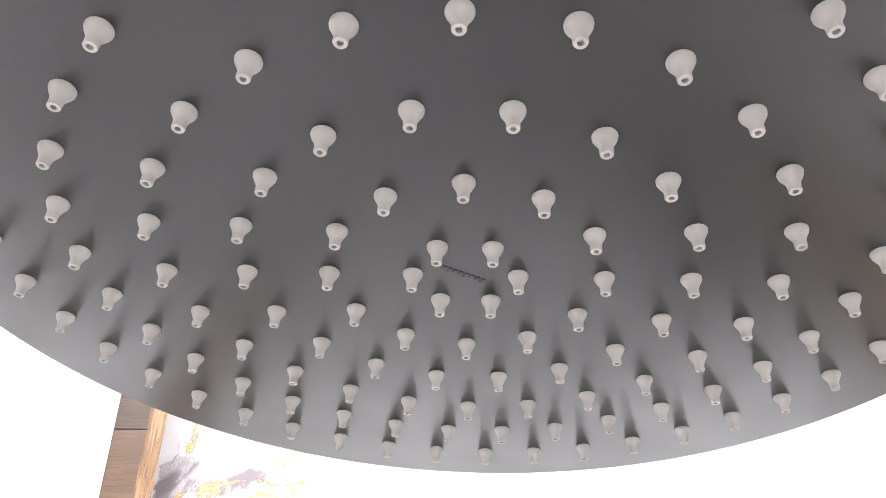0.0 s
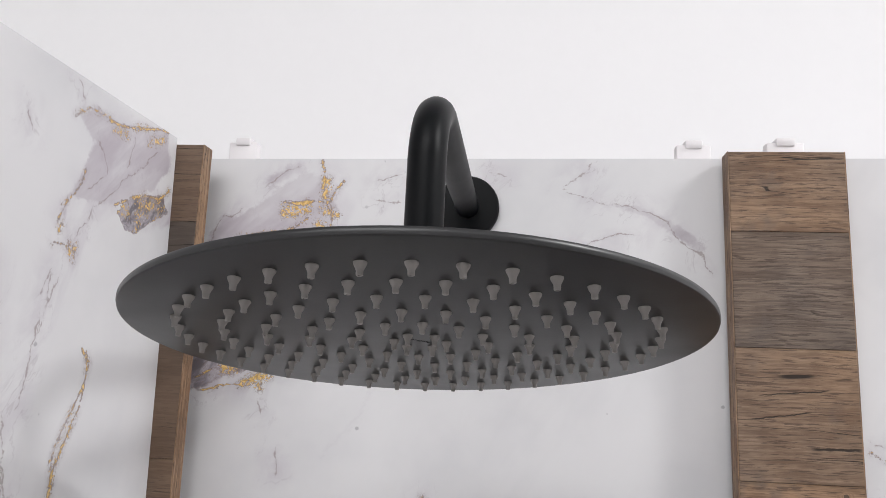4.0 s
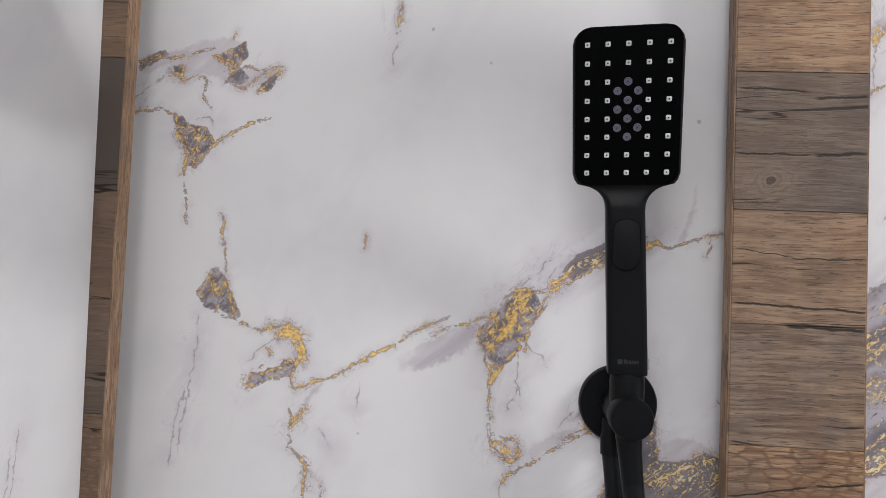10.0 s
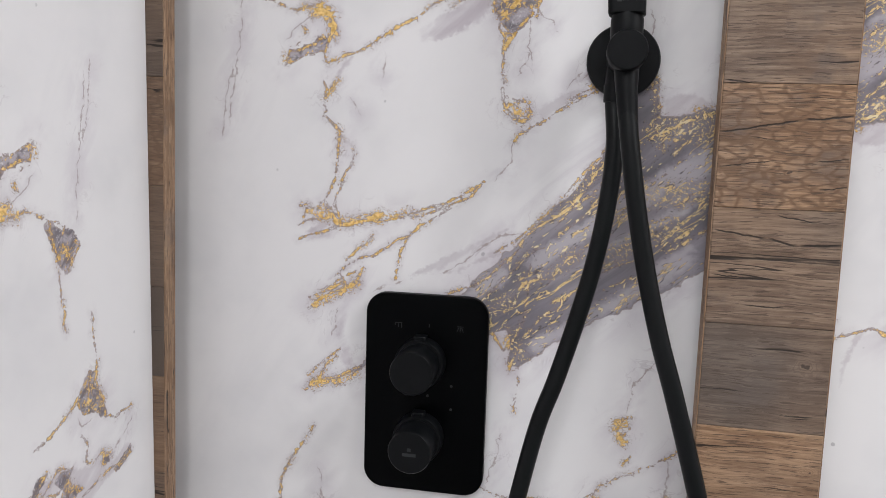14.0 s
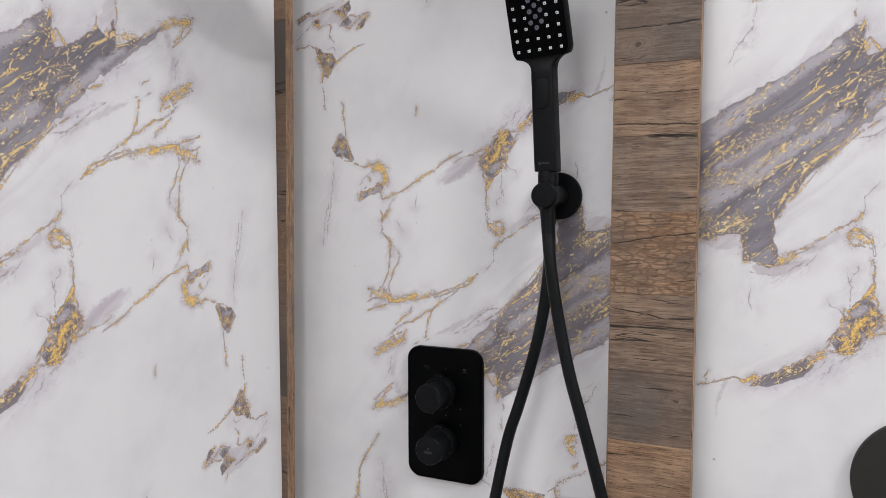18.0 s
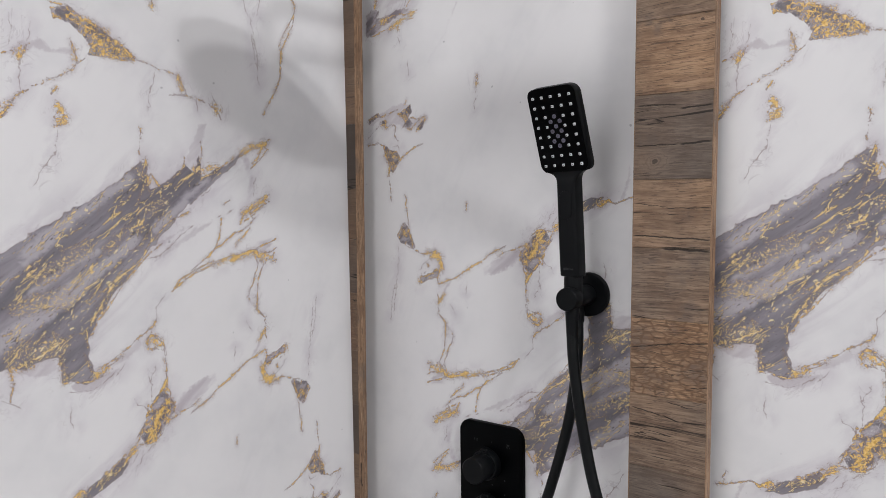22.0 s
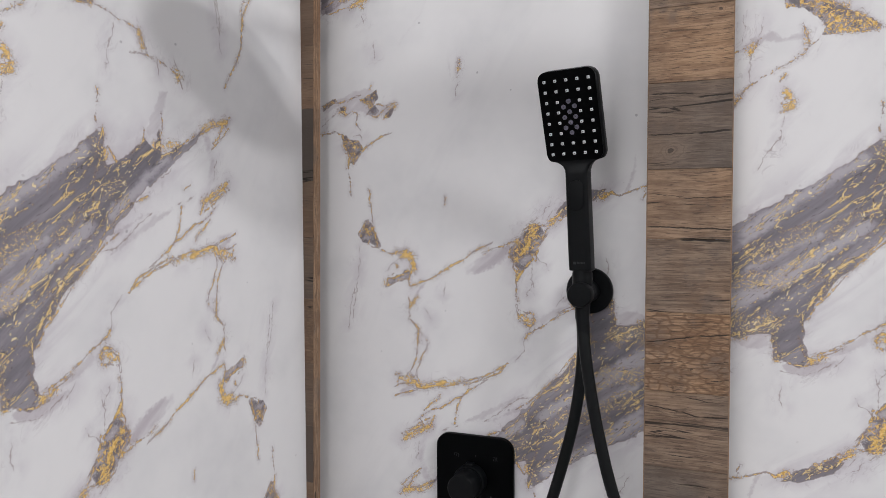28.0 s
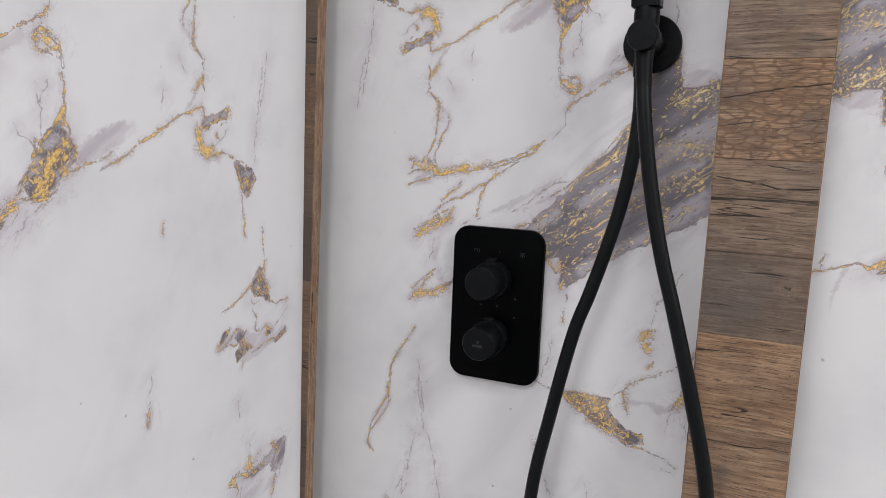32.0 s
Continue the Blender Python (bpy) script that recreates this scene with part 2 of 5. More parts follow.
    rich = both(m.step(thread_d, 0.0014, -0.0002), m.step(m.noise(uv, 70, 3), 0.40, 0.52))
    rich = m.math("MAXIMUM", rich, both(zone, m.mix(band, m.step(net, 0.470, 0.570), both(m.step(flake, 0.520, 0.600), m.step(net, 0.46, 0.51)))))
    drawn = m.math("ABSOLUTE", m.math("SUBTRACT", m.noise(along(4.5, 38), 80, 4, 0.62, 0.6), 0.5))
    drawn = both(m.step(drawn, 0.028, 0.0), m.step(m.noise(along(3, 38), 45, 3, 0.6), 0.47, 0.55))
    flecks = both(m.step(dash, 0.590, 0.670), m.step(m.noise(along(6), 32, 3, 0.6), 0.46, 0.56))
    rich = m.math("MAXIMUM", rich, both(m.math("MAXIMUM", drawn, flecks), m.step(band_d, 0.0, -0.002)))
    rich = m.math("MAXIMUM", rich, both(both(core, m.step(net, 0.46, 0.56)), m.step(swell, 0.49, 0.57)))
    rich = m.math("MAXIMUM", rich, both(m.step(flake, 0.58, 0.67), m.step(spot_d, 0.005, 0.0)), clamp=True)
    rich = m.math("MAXIMUM", rich, both(m.step(rib_d, 0.0003, -0.0009), patchy))
    beside = both(m.step(rib_d, 0.0042, 0.0005), m.step(swell, 0.46, 0.58))
    rich = m.math("MAXIMUM", rich, both(m.step(flake, 0.555, 0.665), beside))
    rich = m.math("MAXIMUM", rich, both(both(m.step(net, 0.50, 0.62), m.step(slate_d, 0.0015, -0.001)), m.step(m.noise(uv, 62, 2), 0.44, 0.54)))
    gold = m.step(rich, 0.46, 0.60)
    # every fleck and thread of gold has a thin brown outline
    col = m.mix(both(both(m.step(rich, 0.10, 0.30), 0.80), m.math("SUBTRACT", 1.0, gold)), col, m.mix(band, (0.215, 0.150, 0.120), (0.085, 0.072, 0.080)))
    leaf = m.mix(m.step(fine, 0.36, 0.62), (0.56, 0.33, 0.075), (0.88, 0.62, 0.23))
    leaf = m.mix(both(band, m.math("MULTIPLY_ADD", m.step(dash, 0.60, 0.66), 0.5, 0.35)), leaf, (0.76, 0.67, 0.44))
    col = m.mix(both(gold, 0.95), col, leaf)
    # tiny grey dots here and there
    dots = m.node("ShaderNodeTexVoronoi")
    m.link(uv, dots.inputs["Vector"])
    dots.inputs["Scale"].default_value = 24
    tiny = both(m.step(m.math("ADD", dots.outputs["Distance"], m.math("MULTIPLY_ADD", fine, 0.06, -0.03)), 0.052, 0.030), m.step(m.noise(uv, 9, 1), 0.44, 0.52))
    col = m.mix(both(tiny, 0.6), col, (0.28, 0.27, 0.29))
    m.set(col, 0.34, 0.0, 0.35)
    m.bump(fine, 0.02, 0.0003)
    return m.mat


MARBLE = marble_material()


# long dark cracks of the right-hand board's decor: x, z at both ends (metres), width (millimetres)
CRACKS = [
(0.496, 1.6080, 0.595, 1.6040, 0.90),
    (0.534, 1.5920, 0.595, 1.5900, 1.20),
    (0.538, 1.6420, 0.596, 1.6430, 0.45),
    (0.498, 1.6490, 0.542, 1.6430, 0.40),
    (0.495, 1.4640, 0.556, 1.4740, 0.70),
    (0.556, 1.4740, 0.595, 1.4780, 0.80),
    (0.495, 1.3860, 0.537, 1.3810, 0.70),
    (0.537, 1.3810, 0.561, 1.3760, 0.90),
    (0.561, 1.3760, 0.594, 1.3780, 0.90),
    (0.542, 1.4000, 0.573, 1.3940, 0.50),
    (0.495, 1.4370, 0.538, 1.4420, 0.40),
]
CRACKS += [
    (0.567, 1.4420, 0.594, 1.4450, 0.40),
    (0.570, 1.4200, 0.595, 1.4240, 0.40),
    (0.496, 1.3500, 0.544, 1.3480, 0.45),
    (0.522, 1.3260, 0.555, 1.3260, 0.50),
    (0.495, 1.5050, 0.519, 1.5020, 0.60),
    (0.498, 1.7720, 0.552, 1.7690, 0.80),
    (0.554, 1.7640, 0.596, 1.7660, 1.00),
    (0.496, 1.7210, 0.554, 1.7210, 0.70),
    (0.554, 1.7210, 0.595, 1.7220, 1.30),
    (0.554, 1.9040, 0.597, 1.9040, 1.10),
    (0.506, 1.9260, 0.558, 1.9330, 0.50),
    (0.516, 1.9460, 0.573, 1.9510, 0.50),
]
# knots: x, z, radius (metres)
KNOTS = [(0.524, 1.701, 0.009), (0.574, 1.2785, 0.006), (0.580, 1.869, 0.003), (0.549, 1.433, 0.0011), (0.583, 1.192, 0.003)]


def wood_material(name, upright=False):
    """Oak decor with horizontal grain; every stave has its own warmth, dimness and figure in its object colour."""
    m = Mat(name)
    rnd = m.node("ShaderNodeObjectInfo").outputs["Random"]
    geo = m.node("ShaderNodeNewGeometry").outputs["Position"]
    shift = m.node("ShaderNodeCombineXYZ")
    for i, k in enumerate((31.0, 0.0, 17.0)):
        m.link(m.math("MULTIPLY", rnd, k), shift.inputs[i])
    add = m.node("ShaderNodeVectorMath", operation="ADD")
    m.link(geo, add.inputs[0])
    m.link(shift.outputs[0], add.inputs[1])
    own_place = add.outputs[0]
    # the grain runs a little wavy
    bend = m.node("ShaderNodeVectorMath", operation="ADD")
    m.link(own_place, bend.inputs[0])
    sway = m.node("ShaderNodeCombineXYZ")
    m.link(m.math("ADD", m.math("MULTIPLY_ADD", m.noise(own_place, 13, 2, 0.5), 0.007, -0.0035), m.math("MULTIPLY_ADD", m.noise(own_place, 60, 2, 0.5), 0.0010, -0.0005)),
           sway.inputs[0 if upright else 2])
    m.link(sway.outputs[0], bend.inputs[1])

    def stretched(x, z):
        mp = m.node("ShaderNodeMapping")
        m.link(bend.outputs[0], mp.inputs[0])
        mp.inputs["Scale"].default_value = (z, z, x) if upright else (x, x, z)
        return mp.outputs[0]

    def both(a, b):
        return m.math("MULTIPLY", a, b)

    own = m.node("ShaderNodeObjectInfo").outputs["Color"]
    parts = m.node("ShaderNodeSeparateColor")
    m.link(own, parts.inputs[0])
    warm, dim, figure = parts.outputs
    fine = m.noise(stretched(34, 620), 1.0, 3, 0.6)
    fibre = m.noise(stretched(16, 270), 1.0, 5, 0.65, 0.3)
    broad = m.noise(stretched(6, 70), 1.0, 3, 0.6, 0.6)
    blotch = m.noise(own_place, 26, 4, 0.6)
    drift = m.noise(own_place, 9, 2, 0.5)
    lines = m.noise(stretched(17, 330), 1.0, 4, 0.7, 0.4)
    pore = m.noise(stretched(60, 900), 1.0, 2, 0.5)
    tinge = m.math("ADD", warm, m.math("MULTIPLY_ADD", drift, 1.1, -0.55), clamp=True)
    light = m.mix(tinge, (0.205, 0.158, 0.126), (0.385, 0.240, 0.142))
    deep = m.mix(tinge, (0.098, 0.073, 0.058), (0.205, 0.115, 0.064))
    tone = m.math("ADD", m.math("MULTIPLY", fibre, 0.45), m.math("ADD", m.math("MULTIPLY", broad, 0.25), m.math("MULTIPLY", blotch, 0.30)))
    col = m.mix(m.step(tone, 0.40, 0.60), deep, light)
    col = m.mix(both(m.step(fine, 0.54, 0.70), 0.38), col, m.mix(tinge, (0.33, 0.27, 0.22), (0.52, 0.35, 0.22)))
    col = m.mix(both(m.step(fine, 0.48, 0.36), 0.75), col, deep)
    # grey weathering in patches
    col = m.mix(both(m.step(m.noise(own_place, 17, 4, 0.65), 0.54, 0.72), 0.55), col, (0.115, 0.095, 0.085))
    # short ragged scales across the grain where the figure is strong
    scale = m.node("ShaderNodeTexVoronoi", feature="DISTANCE_TO_EDGE")
    squeeze = m.node("ShaderNodeMapping")
    ragged = m.node("ShaderNodeVectorMath", operation="ADD")
    toss = m.node("ShaderNodeCombineXYZ")
    m.link(m.math("MULTIPLY_ADD", m.noise(own_place, 160, 3, 0.6), 0.005, -0.0025), toss.inputs[0])
    m.link(bend.outputs[0], ragged.inputs[0])
    m.link(toss.outputs[0], ragged.inputs[1])
    m.link(ragged.outputs[0], squeeze.inputs[0])
    squeeze.inputs["Rotation"].default_value = (0, radians(-24), 0)
    squeeze.inputs["Scale"].default_value = (64, 0.01, 150)
    scale.inputs["Scale"].default_value = 1.0
    m.link(squeeze.outputs[0], scale.inputs["Vector"])
    col = m.mix(both(both(m.step(scale.outputs["Distance"], 0.17, 0.03), m.step(figure, 0.6, 0.85)), 0.70), col, (0.125, 0.072, 0.042))
    # dark pores and drawn-out lines
    dark = both(m.step(pore, 0.42, 0.34), 0.70)
    dark = m.math("MAXIMUM", dark, both(both(m.step(lines, 0.40, 0.36), m.step(broad, 0.40, 0.52)), 0.62))
    col = m.mix(dark, col, (0.050, 0.032, 0.024))
    # dim: each stave's own dark tone, plus painted shade on the corner board
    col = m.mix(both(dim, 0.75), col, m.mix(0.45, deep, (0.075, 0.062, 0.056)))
    crack = m.noise(stretched(2.4, 50), 1.0, 3, 0.45, 0.9)
    split = m.step(m.math("ABSOLUTE", m.math("SUBTRACT", crack, 0.5)), 0.010, 0.003)
    split = both(split, m.step(m.noise(stretched(6, 60), 1.0, 3), 0.53, 0.58))
    if not upright:
        axes = m.node("ShaderNodeSeparateXYZ")
        m.link(geo, axes.inputs[0])
        x, z = axes.outputs[0], axes.outputs[2]
        stray = m.math("MULTIPLY_ADD", m.noise(geo, 70, 3, 0.6), 0.004, -0.002)
        for x0, z0, x1, z1, w in CRACKS:
            off = m.math("ABSOLUTE", m.math("ADD", m.math("SUBTRACT", z, m.math("MULTIPLY_ADD", x, (z1 - z0) / (x1 - x0), z0 - x0 * (z1 - z0) / (x1 - x0))), stray))
            ends = both(m.step(x, x0 - 0.001, x0 + 0.006), m.step(x, x1 + 0.001, x1 - 0.006))
            split = m.math("MAXIMUM", split, both(m.step(off, w * 0.0014, w * 0.0005), ends))
        # knots with rings round them
        for kx, kz, size in KNOTS:
            away = m.node("ShaderNodeVectorMath", operation="DISTANCE")
            flat = m.node("ShaderNodeCombineXYZ")
            m.link(m.math("MULTIPLY", x, 0.62), flat.inputs[0])
            m.link(z, flat.inputs[2])
            m.link(flat.outputs[0], away.inputs[0])
            away.inputs[1].default_value = (kx * 0.62, 0, kz)
            far = m.math("ADD", away.outputs["Value"], m.math("MULTIPLY", stray, 4.0))
            ring = m.step(m.math("SINE", m.math("MULTIPLY", far, 14.0 / size)), 0.0, 0.9)
            knot = m.step(far, size * 1.7, size * 0.9)
            col = m.mix(both(knot, 0.35), col, light)
            col = m.mix(both(both(knot, ring), 0.55), col, deep)
            col = m.mix(both(m.step(far, size * 0.32, size * 0.12), 0.8), col, (0.045, 0.032, 0.027))
    col = m.mix(both(split, 0.92), col, (0.016, 0.011, 0.009))
    m.set(col, 0.55, 0.0, 0.3)
    m.bump(m.math("SUBTRACT", m.math("ADD", fine, fibre), m.math("ADD", m.math("MULTIPLY", split, 2.0), dark)), 0.3, 0.0008)
    return m.mat


OAK = wood_material("oak_decor")
OAK_EDGE = wood_material("oak_edge_band", upright=True)


# ------------------------------------------------------------------ mesh helpers
def thing(name, where=(0, 0, 0), label="", category="", group="", kind=""):
    ob = new(name)
    ob.empty_display_size = 0.02
    ob.location = where
    return tagged(ob, label, category, group, kind)


def mesh_of(name, bm, material, smooth=40):
    me = bpy.data.meshes.new(name)
    bmesh.ops.recalc_face_normals(bm, faces=bm.faces)
    bm.to_mesh(me)
    bm.free()
    me.materials.append(material)
    if smooth:
        me.polygons.foreach_set("use_smooth", [True] * len(me.polygons))
        me.set_sharp_from_angle(angle=radians(smooth))
    return me


def part(name, bm, material, parent=None, label="", smooth=40):
    """One bmesh as one mesh object under a thing or a part; built in world coordinates."""
    ob = new(name, mesh_of(name, bm, material, smooth))
    if parent:
        ob.parent = parent
        bpy.context.view_layer.update()
        ob.matrix_parent_inverse = parent.matrix_world.inverted()
    return tagged(ob, label)


def box(lo, hi, bevel=0.0, seg=2, m=None):
    bm = bmesh.new()
    bmesh.ops.create_cube(bm, size=1)
    lo, hi = Vector(lo), Vector(hi)
    for v in bm.verts:
        v.co = Vector([(a + b) / 2 + c * (b - a) for a, b, c in zip(lo, hi, v.co)])
    if bevel:
        bmesh.ops.bevel(bm, geom=bm.edges[:], offset=bevel, segments=seg, affect="EDGES", profile=0.5)
    if m:
        bm.transform(m)
    return bm


def lathe(profile, seg=48, m=None, capped=True):
    """Turns (radius, height) pairs round z."""
    bm = bmesh.new()
    rings = []
    for r, z in profile:
        if r < 1e-6:
            rings.append([bm.verts.new((0, 0, z))])
        else:
            rings.append([bm.verts.new((r * math.cos(2 * math.pi * i / seg), r * math.sin(2 * math.pi * i / seg), z)) for i in range(seg)])
    for a, b in zip(rings, rings[1:]):
        for i in range(seg):
            j = (i + 1) % seg
            if len(a) == 1 and len(b) > 1:
                bm.faces.new((a[0], b[i], b[j]))
            elif len(b) == 1 and len(a) > 1:
                bm.faces.new((a[i], a[j], b[0]))
            elif len(a) > 1:
                bm.faces.new((a[i], a[j], b[j], b[i]))
    if capped:
        for ring in (rings[0], rings[-1]):
            if len(ring) > 2:
                bm.faces.new(ring)
    if m:
        bm.transform(m)
    return bm


def rounded(w, h, r, n=8):
    """Outline of a rounded rectangle about the origin."""
    out = []
    for cx, cy, a0 in ((w / 2 - r, h / 2 - r, 0), (-w / 2 + r, h / 2 - r, 90), (-w / 2 + r, -h / 2 + r, 180), (w / 2 - r, -h / 2 + r, 270)):
        for i in range(n + 1):
            a = radians(a0 + 90 * i / n)
            out.append((cx + r * math.cos(a), cy + r * math.sin(a)))
    return out


def slab(w, h, r, lo, hi, edge=0.0, m=None, n=8):
    """A rounded rectangle in x and y, from z = lo to hi, with a rounded upper edge."""
    bm = bmesh.new()
    levels = [(0, lo), (0, hi - edge)]
    if edge:
        levels += [(edge * (1 - math.cos(a)), hi - edge + edge * math.sin(a)) for a in (radians(d) for d in (30, 60, 90))]
    rings = []
    for inset, z in levels:
        rings.append([bm.verts.new((x, y, z)) for x, y in rounded(w - 2 * inset, h - 2 * inset, max(r - inset, 1e-4), n)])
    k = len(rings[0])
    for a, b in zip(rings, rings[1:]):
        for i in range(k):
            bm.faces.new((a[i], a[(i + 1) % k], b[(i + 1) % k], b[i]))
    bm.faces.new(rings[0])
    bm.faces.new(rings[-1])
    if m:
        bm.transform(m)
    return bm


def tube(points, radius, seg=20, m=None):
    """A round tube along points (a smooth curve through them)."""
    pts = [Vector(p) for p in points]
    bm = bmesh.new()
    up, rings = Vector((0, 1, 0.01)), []
    for i, p in enumerate(pts):
        d = (pts[min(i + 1, len(pts) - 1)] - pts[max(i - 1, 0)]).normalized()
        side = d.cross(up).normalized()
        over = side.cross(d).normalized()
        up = over
        r = radius[i] if isinstance(radius, (list, tuple)) else radius
        rings.append([bm.verts.new(p + r * (math.cos(2 * math.pi * k / seg) * side + math.sin(2 * math.pi * k / seg) * over)) for k in range(seg)])
    for a, b in zip(rings, rings[1:]):
        for k in range(seg):
            bm.faces.new((a[k], a[(k + 1) % seg], b[(k + 1) % seg], b[k]))
    bm.faces.new(rings[0])
    bm.faces.new(rings[-1])
    if m:
        bm.transform(m)
    return bm


def spline(points, steps=10):
    """Catmull-Rom through the points."""
    p = [Vector(q) for q in points]
    p = [2 * p[0] - p[1]] + p + [2 * p[-1] - p[-2]]
    out = []
    for i in range(1, len(p) - 2):
        for k in range(steps):
            t = k / steps
            out.append(0.5 * ((2 * p[i]) + (p[i + 1] - p[i - 1]) * t + (2 * p[i - 1] - 5 * p[i] + 4 * p[i + 1] - p[i + 2]) * t * t
                              + (3 * p[i] - p[i - 1] - 3 * p[i + 1] + p[i + 2]) * t ** 3))
    return out + [p[-2]]


# ------------------------------------------------------------------ the printed decor of the panels
# shapes in the decor's own plane: u to the right, v up, in metres; half widths in millimetres
# b bands and p patches are outlines; w pale streaks, g grey shapes, l lilac clouds, d gold-edged veins,
# s spots of gold flakes, t gold threads, h hairlines; r outlined gold ribbons, q slate shapes and m mauve shapes (outlines)
DECOR = {k: [] for k in "bpwgldsthrqm"}


def vein(kind, *points):
    DECOR[kind].append(points)


vein('l', (0.196, 1.957, 2), (0.172, 1.915, 3), (0.137, 1.879, 2))
vein('h', (0.071, 1.579, 0.5), (0.064, 1.529, 0.5), (0.057, 1.464, 0.5))
vein('h', (0.050, 1.454, 0.5), (0.053, 1.483, 0.5), (0.060, 1.515, 0.5))
vein('b', (0.556, 1.368), (0.513, 1.356), (0.487, 1.339), (0.458, 1.324), (0.437, 1.309), (0.400, 1.291), (0.356, 1.260), (0.340, 1.248), (0.334, 1.251), (0.334, 1.272), (0.329, 1.283), (0.310, 1.274), (0.285, 1.255), (0.277, 1.247), (0.272, 1.256), (0.262, 1.261), (0.255, 1.234), (0.252, 1.250), (0.254, 1.264), (0.240, 1.262), (0.226, 1.252), (0.203, 1.242), (0.180, 1.224), (0.199, 1.247), (0.221, 1.263), (0.265, 1.297), (0.281, 1.309), (0.299, 1.327), (0.333, 1.357), (0.345, 1.372), (0.354, 1.383), (0.372, 1.400), (0.390, 1.421), (0.408, 1.442), (0.418, 1.463), (0.418, 1.482), (0.411, 1.506), (0.422, 1.515), (0.434, 1.509), (0.444, 1.509), (0.451, 1.507), (0.452, 1.477), (0.468, 1.477), (0.489, 1.486), (0.501, 1.481), (0.523, 1.485))
vein('w', (0.486, 1.367, 3.5), (0.447, 1.334, 3.5))
vein('w', (0.323, 1.333, 5), (0.280, 1.301, 5))
vein('w', (0.459, 1.424, 5), (0.389, 1.373, 5), (0.351, 1.346, 5))
vein('w', (0.518, 1.454, 9), (0.465, 1.425, 9), (0.428, 1.398, 9))
vein('w', (0.482, 1.355, 6), (0.430, 1.317, 6))
vein('w', (0.430, 1.317, 5), (0.358, 1.269, 5))
vein('w', (0.479, 1.400, 2), (0.399, 1.356, 2))
vein('w', (0.280, 1.296, 2.5), (0.243, 1.268, 2.5))
vein('h', (0.395, 1.294, 0.5), (0.400, 1.314, 0.5))
vein('h', (0.235, 1.273, 0.5), (0.240, 1.283, 0.5), (0.263, 1.296, 0.5))
vein('h', (0.447, 1.329, 0.5), (0.437, 1.325, 0.5), (0.433, 1.310, 0.5))
vein('h', (0.321, 1.608, 0.5), (0.344, 1.617, 0.5), (0.362, 1.636, 0.5))
vein('b', (0.372, 1.627), (0.391, 1.644), (0.416, 1.654), (0.440, 1.656), (0.419, 1.640), (0.386, 1.626))
vein('h', (0.537, 1.034, 0.5), (0.516, 1.035, 0.5), (0.497, 1.039, 0.5), (0.491, 1.045, 0.5))
vein('h', (0.516, 1.033, 0.5), (0.507, 1.041, 0.5))
vein('h', (0.476, 1.046, 0.5), (0.466, 1.051, 0.5))
vein('h', (0.395, 0.951, 0.5), (0.389, 0.975, 0.5), (0.377, 1.010, 0.5))
vein('h', (0.342, 0.969, 0.5), (0.330, 0.998, 0.5), (0.323, 1.021, 0.5))
vein('h', (0.187, 0.944, 0.5), (0.180, 0.987, 0.5), (0.167, 1.030, 0.5))
vein('h', (0.160, 1.061, 0.5), (0.149, 1.128, 0.5))
vein('h', (0.249, 0.924, 0.5), (0.236, 0.943, 0.5))
vein('h', (0.209, 1.519, 0.5), (0.209, 1.510, 0.5))
vein('h', (0.179, 1.486, 0.5), (0.184, 1.476, 0.5))
vein('p', (0.006, 1.970), (0.019, 1.975), (0.033, 1.973), (0.030, 1.962), (0.056, 1.962), (0.074, 1.967), (0.099, 1.967), (0.085, 1.960), (0.070, 1.955), (0.048, 1.949), (0.029, 1.944), (0.015, 1.935), (0.008, 1.936))
vein('t', (0.035, 2.007, 0.5), (0.029, 1.992, 0.5), (0.026, 1.978, 0.5))
vein('t', (0.010, 1.943, 0.5), (0.025, 1.952, 0.5), (0.045, 1.958, 0.5), (0.075, 1.960, 0.5), (0.112, 1.959, 0.5))
vein('t', (0.016, 1.936, 0.5), (0.038, 1.937, 0.5), (0.057, 1.939, 0.5), (0.075, 1.947, 0.5), (0.094, 1.952, 0.5), (0.109, 1.951, 0.5))
vein('t', (0.096, 1.972, 0.5), (0.111, 1.986, 0.5), (0.128, 1.998, 0.5))
vein('s', (0.035, 2.004, 2.5), (0.027, 1.980, 2.5))
vein('s', (0.040, 1.954, 5), (0.053, 1.956, 5))
vein('s', (0.059, 1.940, 4), (0.083, 1.948, 4))
vein('s', (0.102, 1.957, 4), (0.110, 1.958, 4))
vein('s', (0.076, 1.943, 2), (0.077, 1.935, 2))
vein('h', (0.078, 1.944, 0.5), (0.075, 1.929, 0.5), (0.078, 1.916, 0.5))
vein('h', (0.098, 1.990, 0.5), (0.092, 1.972, 0.5))
vein('h', (0.019, 1.984, 0.5), (0.014, 1.973, 0.5))
vein('h', (0.031, 1.970, 0.5), (0.018, 1.956, 0.5))
vein('h', (0.068, 1.992, 0.5), (0.073, 1.987, 0.5))
vein('h', (0.096, 1.880, 0.5), (0.097, 1.863, 0.5))
vein('l', (0.043, 1.984, 11), (0.084, 1.991, 11))
vein('l', (0.013, 1.945, 9), (0.029, 1.943, 9))
vein('h', (0.230, 1.811, 0.5), (0.226, 1.795, 0.5))
vein('s', (0.092, 2.105, 5), (0.111, 2.109, 5))
vein('s', (0.130, 2.136, 3.5), (0.129, 2.121, 3.5))
vein('s', (0.126, 2.109, 3), (0.141, 2.102, 3))
vein('s', (0.043, 2.074, 4), (0.051, 2.076, 4))
vein('s', (0.031, 2.060, 5), (0.042, 2.062, 5))
